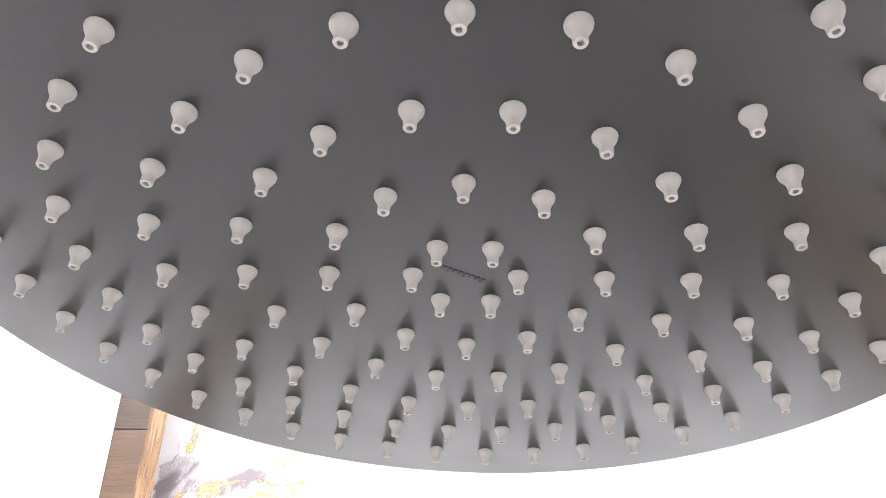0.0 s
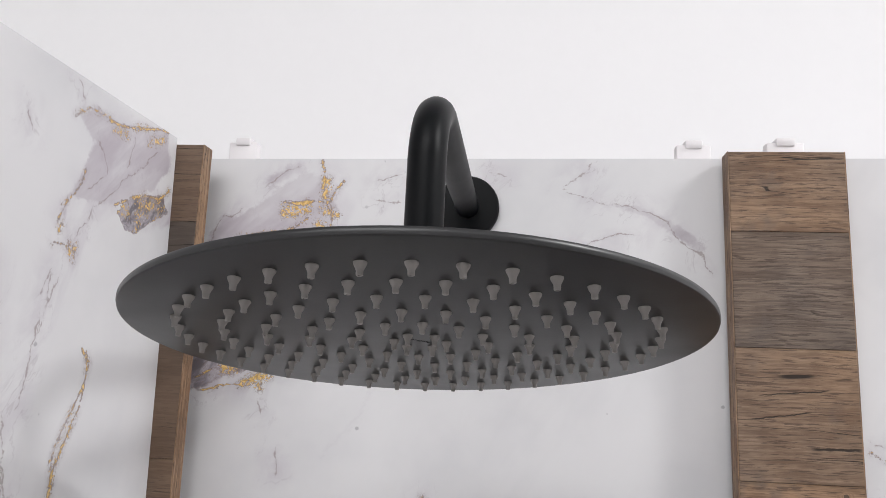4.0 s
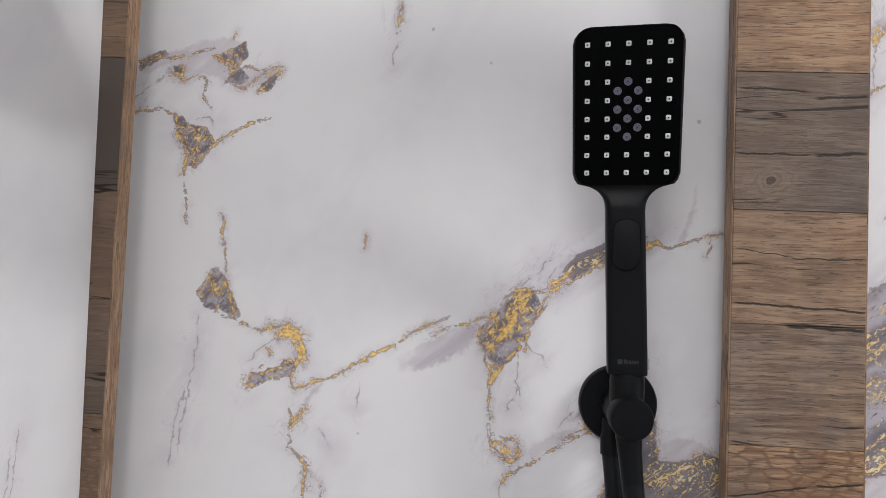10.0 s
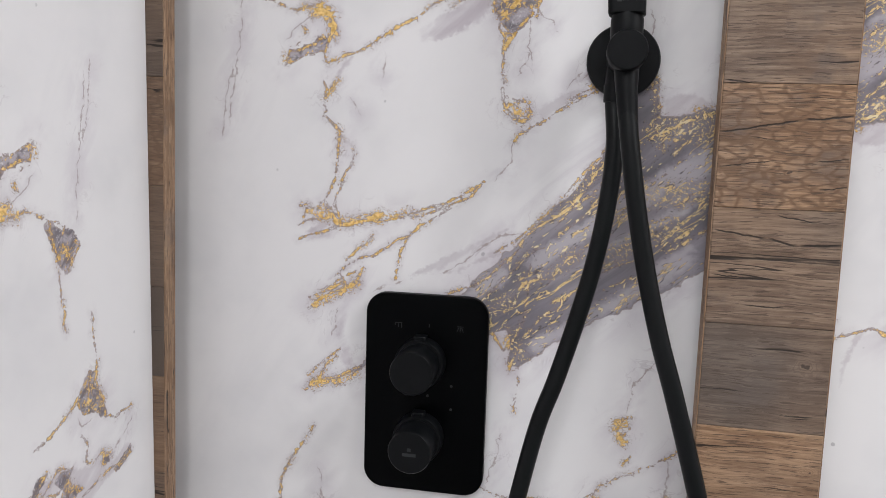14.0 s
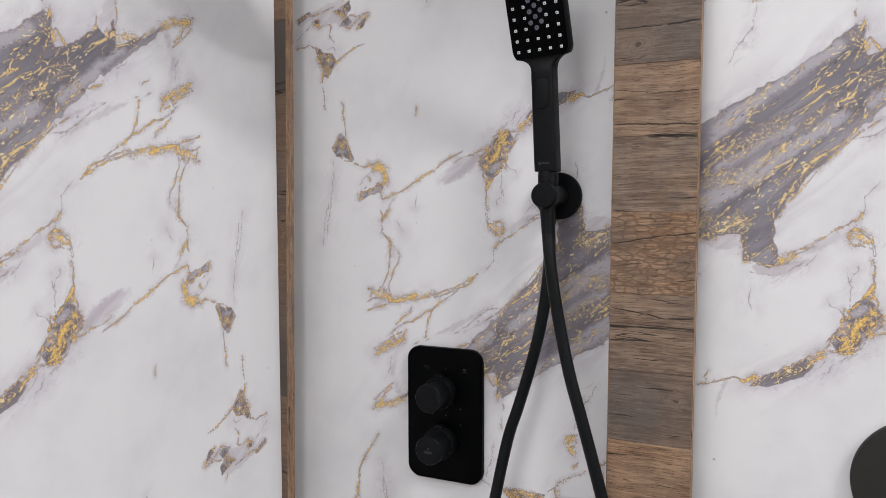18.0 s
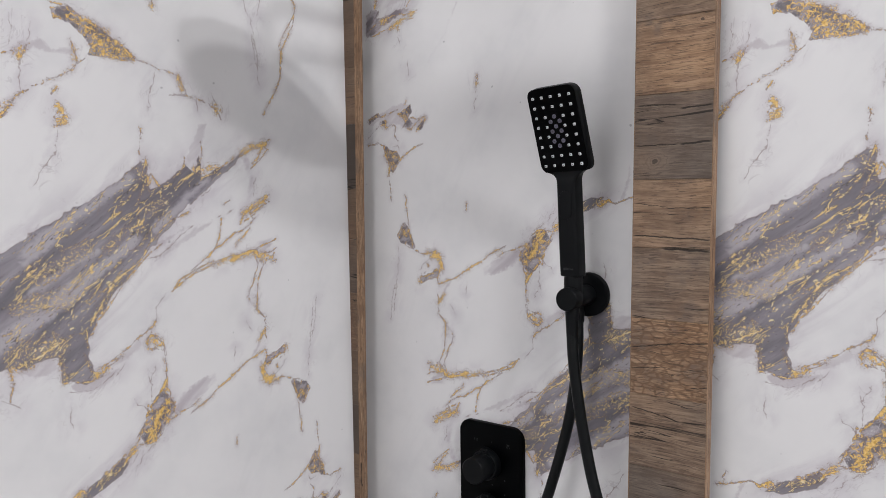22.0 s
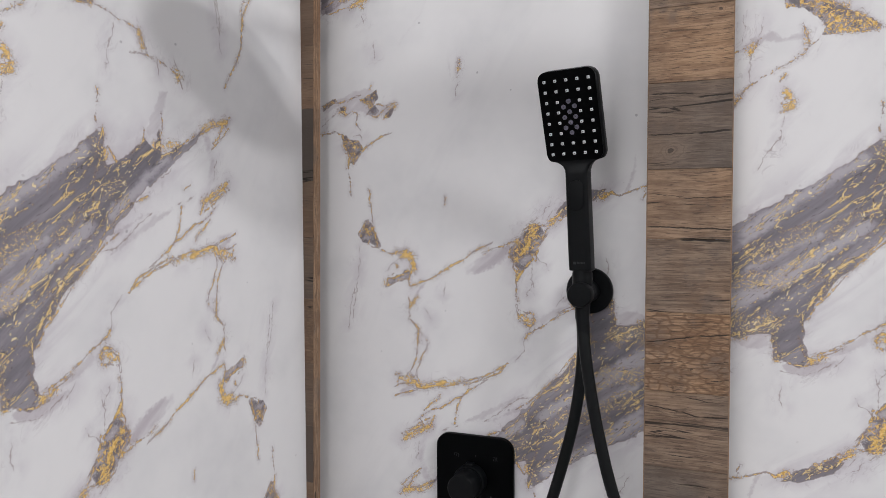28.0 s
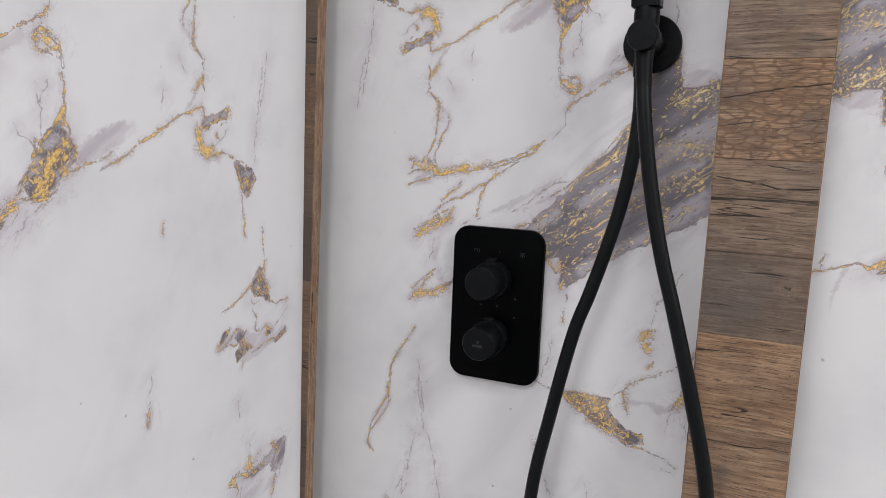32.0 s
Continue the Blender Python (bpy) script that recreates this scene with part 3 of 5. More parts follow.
vein('s', (0.064, 2.071, 5), (0.079, 2.072, 5))
vein('s', (0.125, 2.094, 4), (0.131, 2.083, 4))
vein('s', (0.109, 2.072, 4), (0.136, 2.071, 4))
vein('l', (0.036, 2.090, 13), (0.078, 2.086, 13), (0.116, 2.083, 13))
vein('l', (0.075, 2.135, 7), (0.101, 2.147, 7))
vein('h', (0.072, 2.128, 0.5), (0.086, 2.143, 0.5), (0.101, 2.149, 0.5))
vein('h', (0.020, 2.074, 0.5), (0.024, 2.093, 0.5), (0.047, 2.105, 0.5))
vein('h', (0.183, 2.136, 0.5), (0.200, 2.141, 0.5))
vein('h', (0.180, 2.116, 0.5), (0.201, 2.116, 0.5))
vein('s', (0.072, 0.821, 2.5), (0.055, 0.819, 2.5))
vein('s', (0.019, 0.814, 2.5), (-0.006, 0.803, 2.5))
vein('s', (0.023, 0.869, 3.5), (0.004, 0.866, 3.5))
vein('s', (0.125, 0.910, 1.6), (0.123, 0.905, 1.6))
vein('s', (0.109, 0.919, 1.6), (0.107, 0.927, 1.6))
vein('l', (0.079, 0.841, 13), (-0.009, 0.823, 13))
vein('l', (0.027, 0.885, 11), (-0.024, 0.868, 11))
vein('l', (0.085, 0.870, 8), (0.044, 0.853, 8))
vein('h', (0.108, 0.911, 0.5), (0.098, 0.896, 0.5), (0.088, 0.885, 0.5), (0.060, 0.864, 0.5), (0.005, 0.820, 0.5))
vein('h', (0.136, 0.978, 0.5), (0.131, 0.957, 0.5), (0.125, 0.944, 0.5))
vein('h', (0.172, 0.841, 0.5), (0.167, 0.847, 0.5))
vein('h', (0.120, 0.801, 0.5), (0.116, 0.814, 0.5))
vein('s', (0.423, 1.079, 1.52), (0.403, 1.089, 1.9), (0.386, 1.104, 2.66), (0.379, 1.117, 2.28), (0.357, 1.114, 1.9))
vein('l', (0.245, 1.547, 7), (0.287, 1.564, 11), (0.307, 1.576, 5))
vein('l', (0.139, 1.361, 5), (0.158, 1.362, 5))
vein('l', (0.176, 1.241, 7), (0.167, 1.272, 6), (0.184, 1.313, 4))
vein('s', (0.356, 1.335, 6), (0.344, 1.326, 6))
vein('s', (0.469, 1.384, 9), (0.416, 1.356, 9))
vein('s', (0.492, 1.415, 10), (0.445, 1.408, 10))
vein('s', (0.330, 1.309, 6), (0.309, 1.298, 6))
vein('s', (0.442, 1.419, 6), (0.435, 1.414, 6))
vein('s', (0.261, 1.257, 4), (0.229, 1.251, 4))
vein('s', (0.346, 1.260, 5), (0.332, 1.273, 5))
vein('s', (0.235, 1.386, 2), (0.202, 1.380, 2), (0.169, 1.373, 2))
vein('s', (0.184, 1.316, 4), (0.142, 1.294, 4))
vein('s', (0.439, 1.187, 5), (0.436, 1.194, 5))
vein('s', (0.440, 1.204, 4), (0.430, 1.200, 4))
vein('s', (0.185, 1.228, 4), (0.144, 1.213, 4))
vein('s', (0.159, 1.378, 4), (0.138, 1.385, 4))
vein('s', (0.277, 1.150, 3), (0.279, 1.146, 3))
vein('s', (0.223, 1.169, 3), (0.225, 1.175, 3))
vein('s', (0.388, 1.356, 5), (0.369, 1.338, 5))
vein('s', (0.403, 1.432, 4), (0.383, 1.405, 4))
vein('s', (0.500, 1.467, 11), (0.453, 1.466, 11))
vein('s', (0.501, 1.481, 5), (0.482, 1.481, 5))
vein('s', (0.339, 1.479, 4), (0.322, 1.482, 4))
vein('s', (0.319, 1.541, 3), (0.318, 1.547, 3))
vein('s', (0.329, 1.577, 6), (0.341, 1.607, 6))
vein('s', (0.315, 1.563, 4), (0.320, 1.587, 4))
vein('s', (0.412, 1.509, 4), (0.396, 1.504, 4))
vein('s', (0.448, 1.500, 3), (0.447, 1.508, 3))
vein('s', (0.154, 1.562, 3.5), (0.134, 1.573, 3.5))
vein('s', (0.365, 1.608, 2), (0.378, 1.625, 2))
vein('s', (0.388, 1.102, 7), (0.380, 1.114, 7))
vein('s', (0.424, 1.075, 3), (0.378, 1.092, 3))
vein('s', (0.364, 1.104, 4), (0.347, 1.118, 4))
vein('s', (0.281, 1.134, 2.5), (0.277, 1.151, 2.5))
vein('s', (0.227, 1.164, 3), (0.219, 1.172, 3))
vein('s', (0.476, 1.126, 3.5), (0.480, 1.137, 3.5))
vein('s', (0.418, 1.115, 2), (0.417, 1.130, 2))
vein('s', (0.316, 1.044, 2), (0.315, 1.049, 2))
vein('s', (0.500, 1.192, 2), (0.493, 1.188, 2))
vein('s', (0.140, 1.566, 5), (0.150, 1.570, 5), (0.158, 1.563, 5))
vein('s', (0.157, 1.555, 4), (0.160, 1.547, 4))
vein('s', (0.114, 1.526, 3), (0.112, 1.522, 3))
vein('s', (0.152, 1.489, 2), (0.165, 1.504, 2))
vein('s', (0.166, 1.462, 1.5), (0.167, 1.441, 1.5))
vein('s', (0.169, 1.374, 3.5), (0.209, 1.382, 3.5))
vein('s', (0.150, 1.386, 4), (0.158, 1.380, 4))
vein('s', (0.039, 1.784, 3), (0.044, 1.781, 3))
vein('s', (0.121, 1.785, 4), (0.128, 1.788, 4))
vein('s', (0.083, 1.792, 3), (0.091, 1.789, 3))
vein('s', (0.058, 1.720, 4), (0.060, 1.715, 4))
vein('s', (0.044, 1.735, 2.5), (0.046, 1.729, 2.5))
vein('s', (0.233, 1.842, 1.6), (0.232, 1.831, 1.6))
vein('s', (0.082, 1.602, 5), (0.088, 1.605, 5))
vein('s', (0.430, 1.645, 3), (0.436, 1.648, 3))
vein('s', (0.386, 1.105, 5), (0.392, 1.108, 5))
vein('r', (0.088, 1.657, 0.6), (0.087, 1.648, 0.7), (0.090, 1.636, 0.5), (0.091, 1.626, 0.6), (0.091, 1.614, 0.7))
vein('q', (0.082, 1.620), (0.088, 1.616), (0.092, 1.611), (0.095, 1.602), (0.100, 1.593), (0.105, 1.579), (0.099, 1.576), (0.094, 1.582), (0.087, 1.586), (0.080, 1.584), (0.073, 1.587), (0.070, 1.594), (0.066, 1.599), (0.074, 1.606))
vein('r', (0.079, 1.618, 0.8), (0.076, 1.611, 0.7), (0.070, 1.602, 0.8), (0.066, 1.598, 0.5))
vein('r', (0.089, 1.614, 0.8), (0.092, 1.605, 0.9), (0.096, 1.595, 0.9), (0.099, 1.586, 1), (0.101, 1.578, 0.8))
vein('r', (0.087, 1.589, 0.9), (0.084, 1.582, 0.7), (0.094, 1.578, 0.7))
vein('r', (0.082, 1.607, 0.6), (0.082, 1.598, 0.6))
vein('r', (0.101, 1.577, 0.8), (0.109, 1.573, 0.8), (0.115, 1.570, 0.9), (0.124, 1.569, 0.6), (0.133, 1.571, 0.4), (0.139, 1.572, 0.9), (0.146, 1.573, 1.5), (0.149, 1.575, 1.6))
vein('r', (0.140, 1.565, 0.8), (0.144, 1.568, 2.8), (0.149, 1.567, 3.2), (0.154, 1.566, 2.4), (0.158, 1.560, 2), (0.160, 1.554, 2.6), (0.158, 1.548, 2.2), (0.155, 1.541, 1.6), (0.152, 1.533, 1.1), (0.152, 1.526, 0.9), (0.154, 1.521, 0.9))
vein('q', (0.151, 1.545), (0.156, 1.540), (0.151, 1.532), (0.145, 1.530), (0.136, 1.530), (0.126, 1.525), (0.117, 1.521), (0.111, 1.518), (0.114, 1.526), (0.116, 1.531), (0.126, 1.534), (0.136, 1.538), (0.144, 1.542))
vein('r', (0.112, 1.519, 0.7), (0.115, 1.527, 0.7), (0.116, 1.532, 0.6), (0.124, 1.532, 0.5), (0.131, 1.534, 0.6), (0.140, 1.538, 0.7), (0.149, 1.543, 0.8))
vein('r', (0.117, 1.521, 0.5), (0.127, 1.525, 0.6), (0.136, 1.529, 0.7), (0.145, 1.527, 0.5))
vein('r', (0.124, 1.537, 0.6), (0.127, 1.540, 0.5))
vein('r', (0.132, 1.553, 0.8), (0.133, 1.548, 0.7))
vein('h', (0.114, 1.544, 0.5), (0.125, 1.555, 0.5), (0.135, 1.562, 0.5), (0.143, 1.567, 0.5))
vein('r', (0.154, 1.521, 0.9), (0.163, 1.524, 0.8), (0.170, 1.528, 1.1), (0.180, 1.530, 0.7), (0.189, 1.533, 0.9), (0.196, 1.538, 1.1), (0.203, 1.543, 1.2), (0.217, 1.551, 1.3), (0.231, 1.558, 1.3), (0.240, 1.563, 1), (0.250, 1.571, 0.8), (0.263, 1.578, 0.7), (0.275, 1.583, 0.7), (0.282, 1.587, 0.5))
vein('r', (0.262, 1.566, 0.4), (0.271, 1.571, 0.5), (0.275, 1.575, 0.9), (0.287, 1.579, 1), (0.299, 1.582, 0.9), (0.308, 1.586, 1.1), (0.316, 1.587, 1.3))
vein('m', (0.246, 1.547), (0.257, 1.562), (0.273, 1.572), (0.296, 1.581), (0.310, 1.585), (0.305, 1.568), (0.288, 1.558), (0.270, 1.543), (0.253, 1.538))
vein('m', (0.169, 1.524), (0.181, 1.529), (0.175, 1.520), (0.168, 1.513), (0.161, 1.503), (0.165, 1.515))
vein('r', (0.152, 1.490, 0.8), (0.158, 1.499, 0.9), (0.161, 1.505, 0.7))
vein('r', (0.151, 1.504, 0.7), (0.153, 1.496, 0.7), (0.150, 1.488, 0.6))
vein('q', (0.335, 1.611), (0.344, 1.612), (0.351, 1.610), (0.355, 1.600), (0.349, 1.589), (0.343, 1.574), (0.340, 1.563), (0.334, 1.553), (0.328, 1.548), (0.321, 1.541), (0.320, 1.548), (0.314, 1.555), (0.308, 1.564), (0.305, 1.573), (0.310, 1.580), (0.317, 1.587), (0.324, 1.595), (0.330, 1.602))
vein('r', (0.350, 1.608, 1), (0.344, 1.606, 1.8), (0.337, 1.602, 2.2), (0.333, 1.597, 1.6), (0.328, 1.592, 1))
vein('r', (0.346, 1.603, 1.2), (0.342, 1.599, 1.4), (0.335, 1.594, 1.8), (0.336, 1.586, 2.4), (0.331, 1.579, 2.6), (0.324, 1.571, 2.4), (0.319, 1.565, 1.6), (0.318, 1.559, 1.1))
vein('r', (0.338, 1.570, 1.2), (0.340, 1.564, 1.4), (0.336, 1.559, 1.7), (0.330, 1.553, 1.4), (0.325, 1.546, 1.4), (0.320, 1.539, 1.8), (0.318, 1.534, 1.4))
vein('r', (0.308, 1.578, 0.7), (0.305, 1.571, 0.7), (0.310, 1.564, 0.8), (0.313, 1.558, 0.8), (0.311, 1.552, 0.6), (0.317, 1.545, 0.8), (0.316, 1.538, 1))
vein('r', (0.316, 1.586, 0.6), (0.322, 1.583, 0.6), (0.320, 1.576, 0.6), (0.314, 1.573, 0.5))
vein('r', (0.324, 1.597, 0.7), (0.328, 1.604, 0.7), (0.335, 1.609, 0.8), (0.342, 1.611, 0.8))
vein('r', (0.351, 1.608, 1), (0.358, 1.610, 1.2), (0.364, 1.615, 1.2), (0.369, 1.619, 1.3), (0.376, 1.624, 1.4), (0.380, 1.631, 1.2), (0.386, 1.635, 1), (0.393, 1.639, 0.8), (0.405, 1.644, 0.7))
vein('r', (0.354, 1.593, 0.9), (0.359, 1.603, 0.9), (0.365, 1.610, 0.9), (0.371, 1.615, 1), (0.379, 1.617, 0.6), (0.389, 1.625, 0.7), (0.400, 1.630, 0.8), (0.406, 1.632, 0.7))
vein('q', (0.376, 1.624), (0.382, 1.632), (0.391, 1.639), (0.402, 1.644), (0.411, 1.649), (0.412, 1.637), (0.398, 1.630), (0.389, 1.626), (0.382, 1.620))
vein('q', (0.347, 1.589), (0.354, 1.596), (0.360, 1.598), (0.354, 1.587), (0.348, 1.577), (0.343, 1.568), (0.342, 1.577))
vein('r', (0.354, 1.591, 0.6), (0.350, 1.582, 0.7), (0.345, 1.570, 0.7), (0.344, 1.561, 0.6))
vein('h', (0.345, 1.568, 0.5), (0.350, 1.561, 0.5), (0.357, 1.559, 0.5), (0.362, 1.552, 0.5))
vein('h', (0.340, 1.560, 0.5), (0.338, 1.549, 0.5), (0.337, 1.537, 0.5), (0.341, 1.523, 0.5))
vein('h', (0.362, 1.621, 0.5), (0.368, 1.630, 0.5))
vein('r', (0.316, 1.534, 1), (0.317, 1.525, 0.7), (0.316, 1.513, 0.6), (0.318, 1.504, 0.7), (0.317, 1.497, 0.9), (0.318, 1.488, 1.1), (0.322, 1.479, 1.5), (0.328, 1.474, 1.5), (0.335, 1.471, 1.6), (0.340, 1.474, 1.1), (0.343, 1.480, 0.7), (0.339, 1.489, 0.6), (0.330, 1.487, 0.5))
vein('r', (0.319, 1.492, 0.7), (0.328, 1.489, 0.5), (0.337, 1.490, 0.5))
vein('m', (0.323, 1.474), (0.338, 1.466), (0.340, 1.461), (0.329, 1.456), (0.326, 1.463))
vein('r', (0.329, 1.454, 1), (0.333, 1.459, 0.9), (0.340, 1.464, 0.8), (0.349, 1.469, 1), (0.356, 1.473, 0.8), (0.365, 1.480, 0.7), (0.376, 1.488, 0.9), (0.385, 1.493, 0.8), (0.394, 1.496, 1), (0.403, 1.499, 0.9))
vein('m', (0.351, 1.471), (0.376, 1.489), (0.400, 1.499), (0.391, 1.502), (0.364, 1.494), (0.346, 1.480))
vein('h', (0.328, 1.451, 0.5), (0.326, 1.435, 0.5), (0.318, 1.425, 0.5), (0.314, 1.419, 0.5))
vein('h', (0.331, 1.516, 0.5), (0.336, 1.523, 0.5), (0.338, 1.530, 0.5))
vein('h', (0.375, 1.502, 0.5), (0.382, 1.512, 0.5))
vein('r', (0.435, 1.645, 1.8), (0.440, 1.648, 2), (0.446, 1.653, 1.5), (0.453, 1.649, 0.7), (0.460, 1.648, 0.6), (0.473, 1.654, 0.8), (0.486, 1.658, 0.7), (0.498, 1.661, 0.6))
vein('r', (0.486, 1.658, 0.5), (0.490, 1.650, 0.5), (0.487, 1.643, 0.5))
vein('m', (0.462, 1.649), (0.468, 1.665), (0.474, 1.683), (0.477, 1.699), (0.479, 1.711), (0.479, 1.688), (0.475, 1.672), (0.471, 1.656))
vein('r', (0.150, 1.485, 0.4), (0.153, 1.479, 0.5), (0.151, 1.473, 0.7), (0.158, 1.467, 0.9), (0.162, 1.463, 1.5), (0.166, 1.458, 1), (0.165, 1.443, 0.9), (0.165, 1.431, 0.8), (0.163, 1.421, 0.8), (0.162, 1.413, 1), (0.159, 1.406, 0.8), (0.155, 1.398, 1), (0.152, 1.394, 1), (0.154, 1.388, 1.5), (0.160, 1.383, 2), (0.162, 1.378, 2), (0.165, 1.371, 2.2))
vein('r', (0.179, 1.444, 0.4), (0.180, 1.437, 0.8), (0.178, 1.429, 0.6), (0.173, 1.421, 0.9), (0.170, 1.414, 0.9), (0.167, 1.406, 0.7), (0.163, 1.398, 0.8), (0.162, 1.391, 0.8), (0.166, 1.383, 0.8), (0.168, 1.374, 0.6))
vein('r', (0.126, 1.356, 0.3), (0.137, 1.361, 0.6), (0.147, 1.363, 1), (0.157, 1.366, 1.4), (0.168, 1.371, 1.8), (0.178, 1.373, 2), (0.188, 1.376, 2.2), (0.198, 1.379, 2.6), (0.205, 1.382, 2.2), (0.209, 1.384, 1.1))
vein('r', (0.198, 1.376, 1.1), (0.214, 1.378, 1.2), (0.229, 1.382, 1.4), (0.239, 1.385, 1.3), (0.248, 1.389, 1), (0.261, 1.393, 0.9), (0.273, 1.398, 1.1), (0.283, 1.403, 1), (0.292, 1.409, 1), (0.301, 1.415, 0.9), (0.304, 1.417, 0.6))
vein('r', (0.234, 1.379, 0.4), (0.254, 1.386, 0.6), (0.268, 1.392, 0.7), (0.283, 1.399, 0.8), (0.293, 1.404, 0.7), (0.300, 1.413, 0.5))
vein('r', (0.127, 1.388, 0.7), (0.134, 1.389, 1), (0.135, 1.383, 0.8), (0.131, 1.377, 0.6))
vein('r', (0.126, 1.370, 0.5), (0.134, 1.374, 0.8), (0.142, 1.377, 0.8), (0.149, 1.376, 0.9), (0.157, 1.379, 1.2))
vein('r', (0.146, 1.385, 0.8), (0.148, 1.391, 0.7), (0.152, 1.394, 0.6))
vein('m', (0.137, 1.368), (0.152, 1.376), (0.162, 1.374), (0.152, 1.366), (0.139, 1.361), (0.134, 1.363))
vein('r', (0.201, 1.364, 0.5), (0.194, 1.354, 1), (0.186, 1.349, 1.3), (0.179, 1.343, 1.1), (0.174, 1.338, 0.8))
vein('r', (0.273, 1.391, 0.4), (0.259, 1.383, 0.5), (0.246, 1.375, 1), (0.239, 1.368, 0.9), (0.232, 1.362, 1.3), (0.224, 1.361, 1.1), (0.219, 1.356, 1), (0.209, 1.349, 1.1), (0.202, 1.344, 0.8), (0.189, 1.341, 0.5), (0.174, 1.333, 0.5), (0.164, 1.322, 0.5))
vein('m', (0.244, 1.372), (0.219, 1.362), (0.199, 1.349), (0.174, 1.337), (0.153, 1.316), (0.169, 1.325), (0.194, 1.340), (0.219, 1.351), (0.239, 1.364))
vein('r', (0.233, 1.361, 0.9), (0.229, 1.353, 0.8), (0.226, 1.343, 0.8), (0.224, 1.330, 0.9), (0.223, 1.323, 0.9))
vein('r', (0.138, 1.300, 0.8), (0.146, 1.304, 1.2), (0.154, 1.307, 1.2), (0.161, 1.311, 1.5), (0.169, 1.316, 1.2), (0.177, 1.312, 1.8), (0.182, 1.315, 1.4), (0.187, 1.323, 1), (0.191, 1.332, 0.9))
vein('r', (0.169, 1.325, 0.6), (0.173, 1.317, 0.8), (0.174, 1.309, 1.4), (0.169, 1.305, 1.4))
vein('h', (0.268, 1.333, 0.5), (0.290, 1.347, 0.5), (0.309, 1.360, 0.5), (0.326, 1.370, 0.5), (0.338, 1.373, 0.5))
vein('h', (0.226, 1.320, 0.5), (0.215, 1.315, 0.5), (0.203, 1.310, 0.5))
vein('h', (0.156, 1.311, 0.5), (0.148, 1.308, 0.5))
vein('m', (0.271, 1.332), (0.300, 1.347), (0.314, 1.356), (0.325, 1.351), (0.300, 1.340), (0.283, 1.331))
vein('r', (0.341, 1.367, 1), (0.353, 1.378, 1), (0.364, 1.385, 1), (0.376, 1.392, 1.1), (0.387, 1.404, 1.3), (0.394, 1.414, 1.2), (0.400, 1.424, 1.3), (0.407, 1.434, 1.4), (0.413, 1.446, 1))
vein('r', (0.274, 1.313, 0.7), (0.291, 1.319, 0.9), (0.301, 1.324, 1), (0.311, 1.330, 1), (0.320, 1.341, 1.1), (0.330, 1.348, 0.8), (0.337, 1.357, 0.8), (0.341, 1.367, 1))
vein('r', (0.372, 1.371, 0.7), (0.381, 1.379, 0.7), (0.393, 1.389, 0.8), (0.404, 1.405, 0.8), (0.413, 1.415, 0.7))
vein('r', (0.372, 1.383, 0.8), (0.381, 1.394, 0.8), (0.399, 1.409, 0.9), (0.406, 1.417, 0.9))
vein('r', (0.311, 1.315, 1), (0.321, 1.325, 0.9), (0.330, 1.333, 0.8), (0.337, 1.342, 0.9), (0.344, 1.350, 0.8), (0.354, 1.358, 0.7), (0.366, 1.361, 0.5))
vein('r', (0.338, 1.319, 1.2), (0.343, 1.326, 1.5), (0.350, 1.328, 1.5), (0.357, 1.331, 0.8))
vein('r', (0.340, 1.330, 0.9), (0.347, 1.335, 0.8), (0.349, 1.343, 0.8))
vein('r', (0.363, 1.323, 0.6), (0.369, 1.334, 0.9), (0.374, 1.342, 0.8), (0.383, 1.352, 0.8), (0.392, 1.357, 0.8), (0.399, 1.365, 0.7))
vein('r', (0.368, 1.309, 0.8), (0.380, 1.317, 0.9), (0.392, 1.325, 0.9))
vein('r', (0.410, 1.339, 0.5), (0.422, 1.346, 0.6), (0.433, 1.350, 0.6), (0.445, 1.354, 0.5))
vein('r', (0.413, 1.324, 0.4), (0.427, 1.331, 0.5), (0.443, 1.341, 0.5))
vein('r', (0.419, 1.386, 0.5), (0.428, 1.396, 0.8), (0.437, 1.406, 0.6))
vein('r', (0.441, 1.377, 0.5), (0.450, 1.385, 0.6), (0.462, 1.389, 0.5), (0.466, 1.393, 0.5))
vein('r', (0.446, 1.416, 0.5), (0.457, 1.426, 0.6), (0.468, 1.436, 0.6), (0.474, 1.441, 0.5))
vein('r', (0.466, 1.362, 0.8), (0.477, 1.368, 0.9), (0.488, 1.377, 1.1), (0.497, 1.381, 0.9), (0.501, 1.384, 0.8))
vein('r', (0.472, 1.403, 0.8), (0.483, 1.411, 0.8), (0.492, 1.416, 0.8), (0.499, 1.421, 0.7))
vein('r', (0.449, 1.474, 1.3), (0.449, 1.488, 1), (0.446, 1.499, 0.8), (0.440, 1.501, 0.6))
vein('r', (0.445, 1.459, 0.8), (0.454, 1.464, 0.9), (0.463, 1.468, 0.8), (0.474, 1.474, 0.9), (0.483, 1.477, 1), (0.489, 1.480, 1.5), (0.495, 1.478, 0.8))
vein('r', (0.453, 1.452, 0.9), (0.459, 1.460, 0.8), (0.469, 1.458, 0.7))
vein('r', (0.467, 1.446, 0.8), (0.473, 1.453, 0.9), (0.480, 1.458, 0.7))
vein('r', (0.485, 1.456, 0.7), (0.490, 1.463, 0.8), (0.498, 1.467, 0.7))
vein('r', (0.483, 1.454, 0.6), (0.497, 1.452, 0.7))
vein('r', (0.207, 1.297, 0.6), (0.218, 1.303, 0.6))
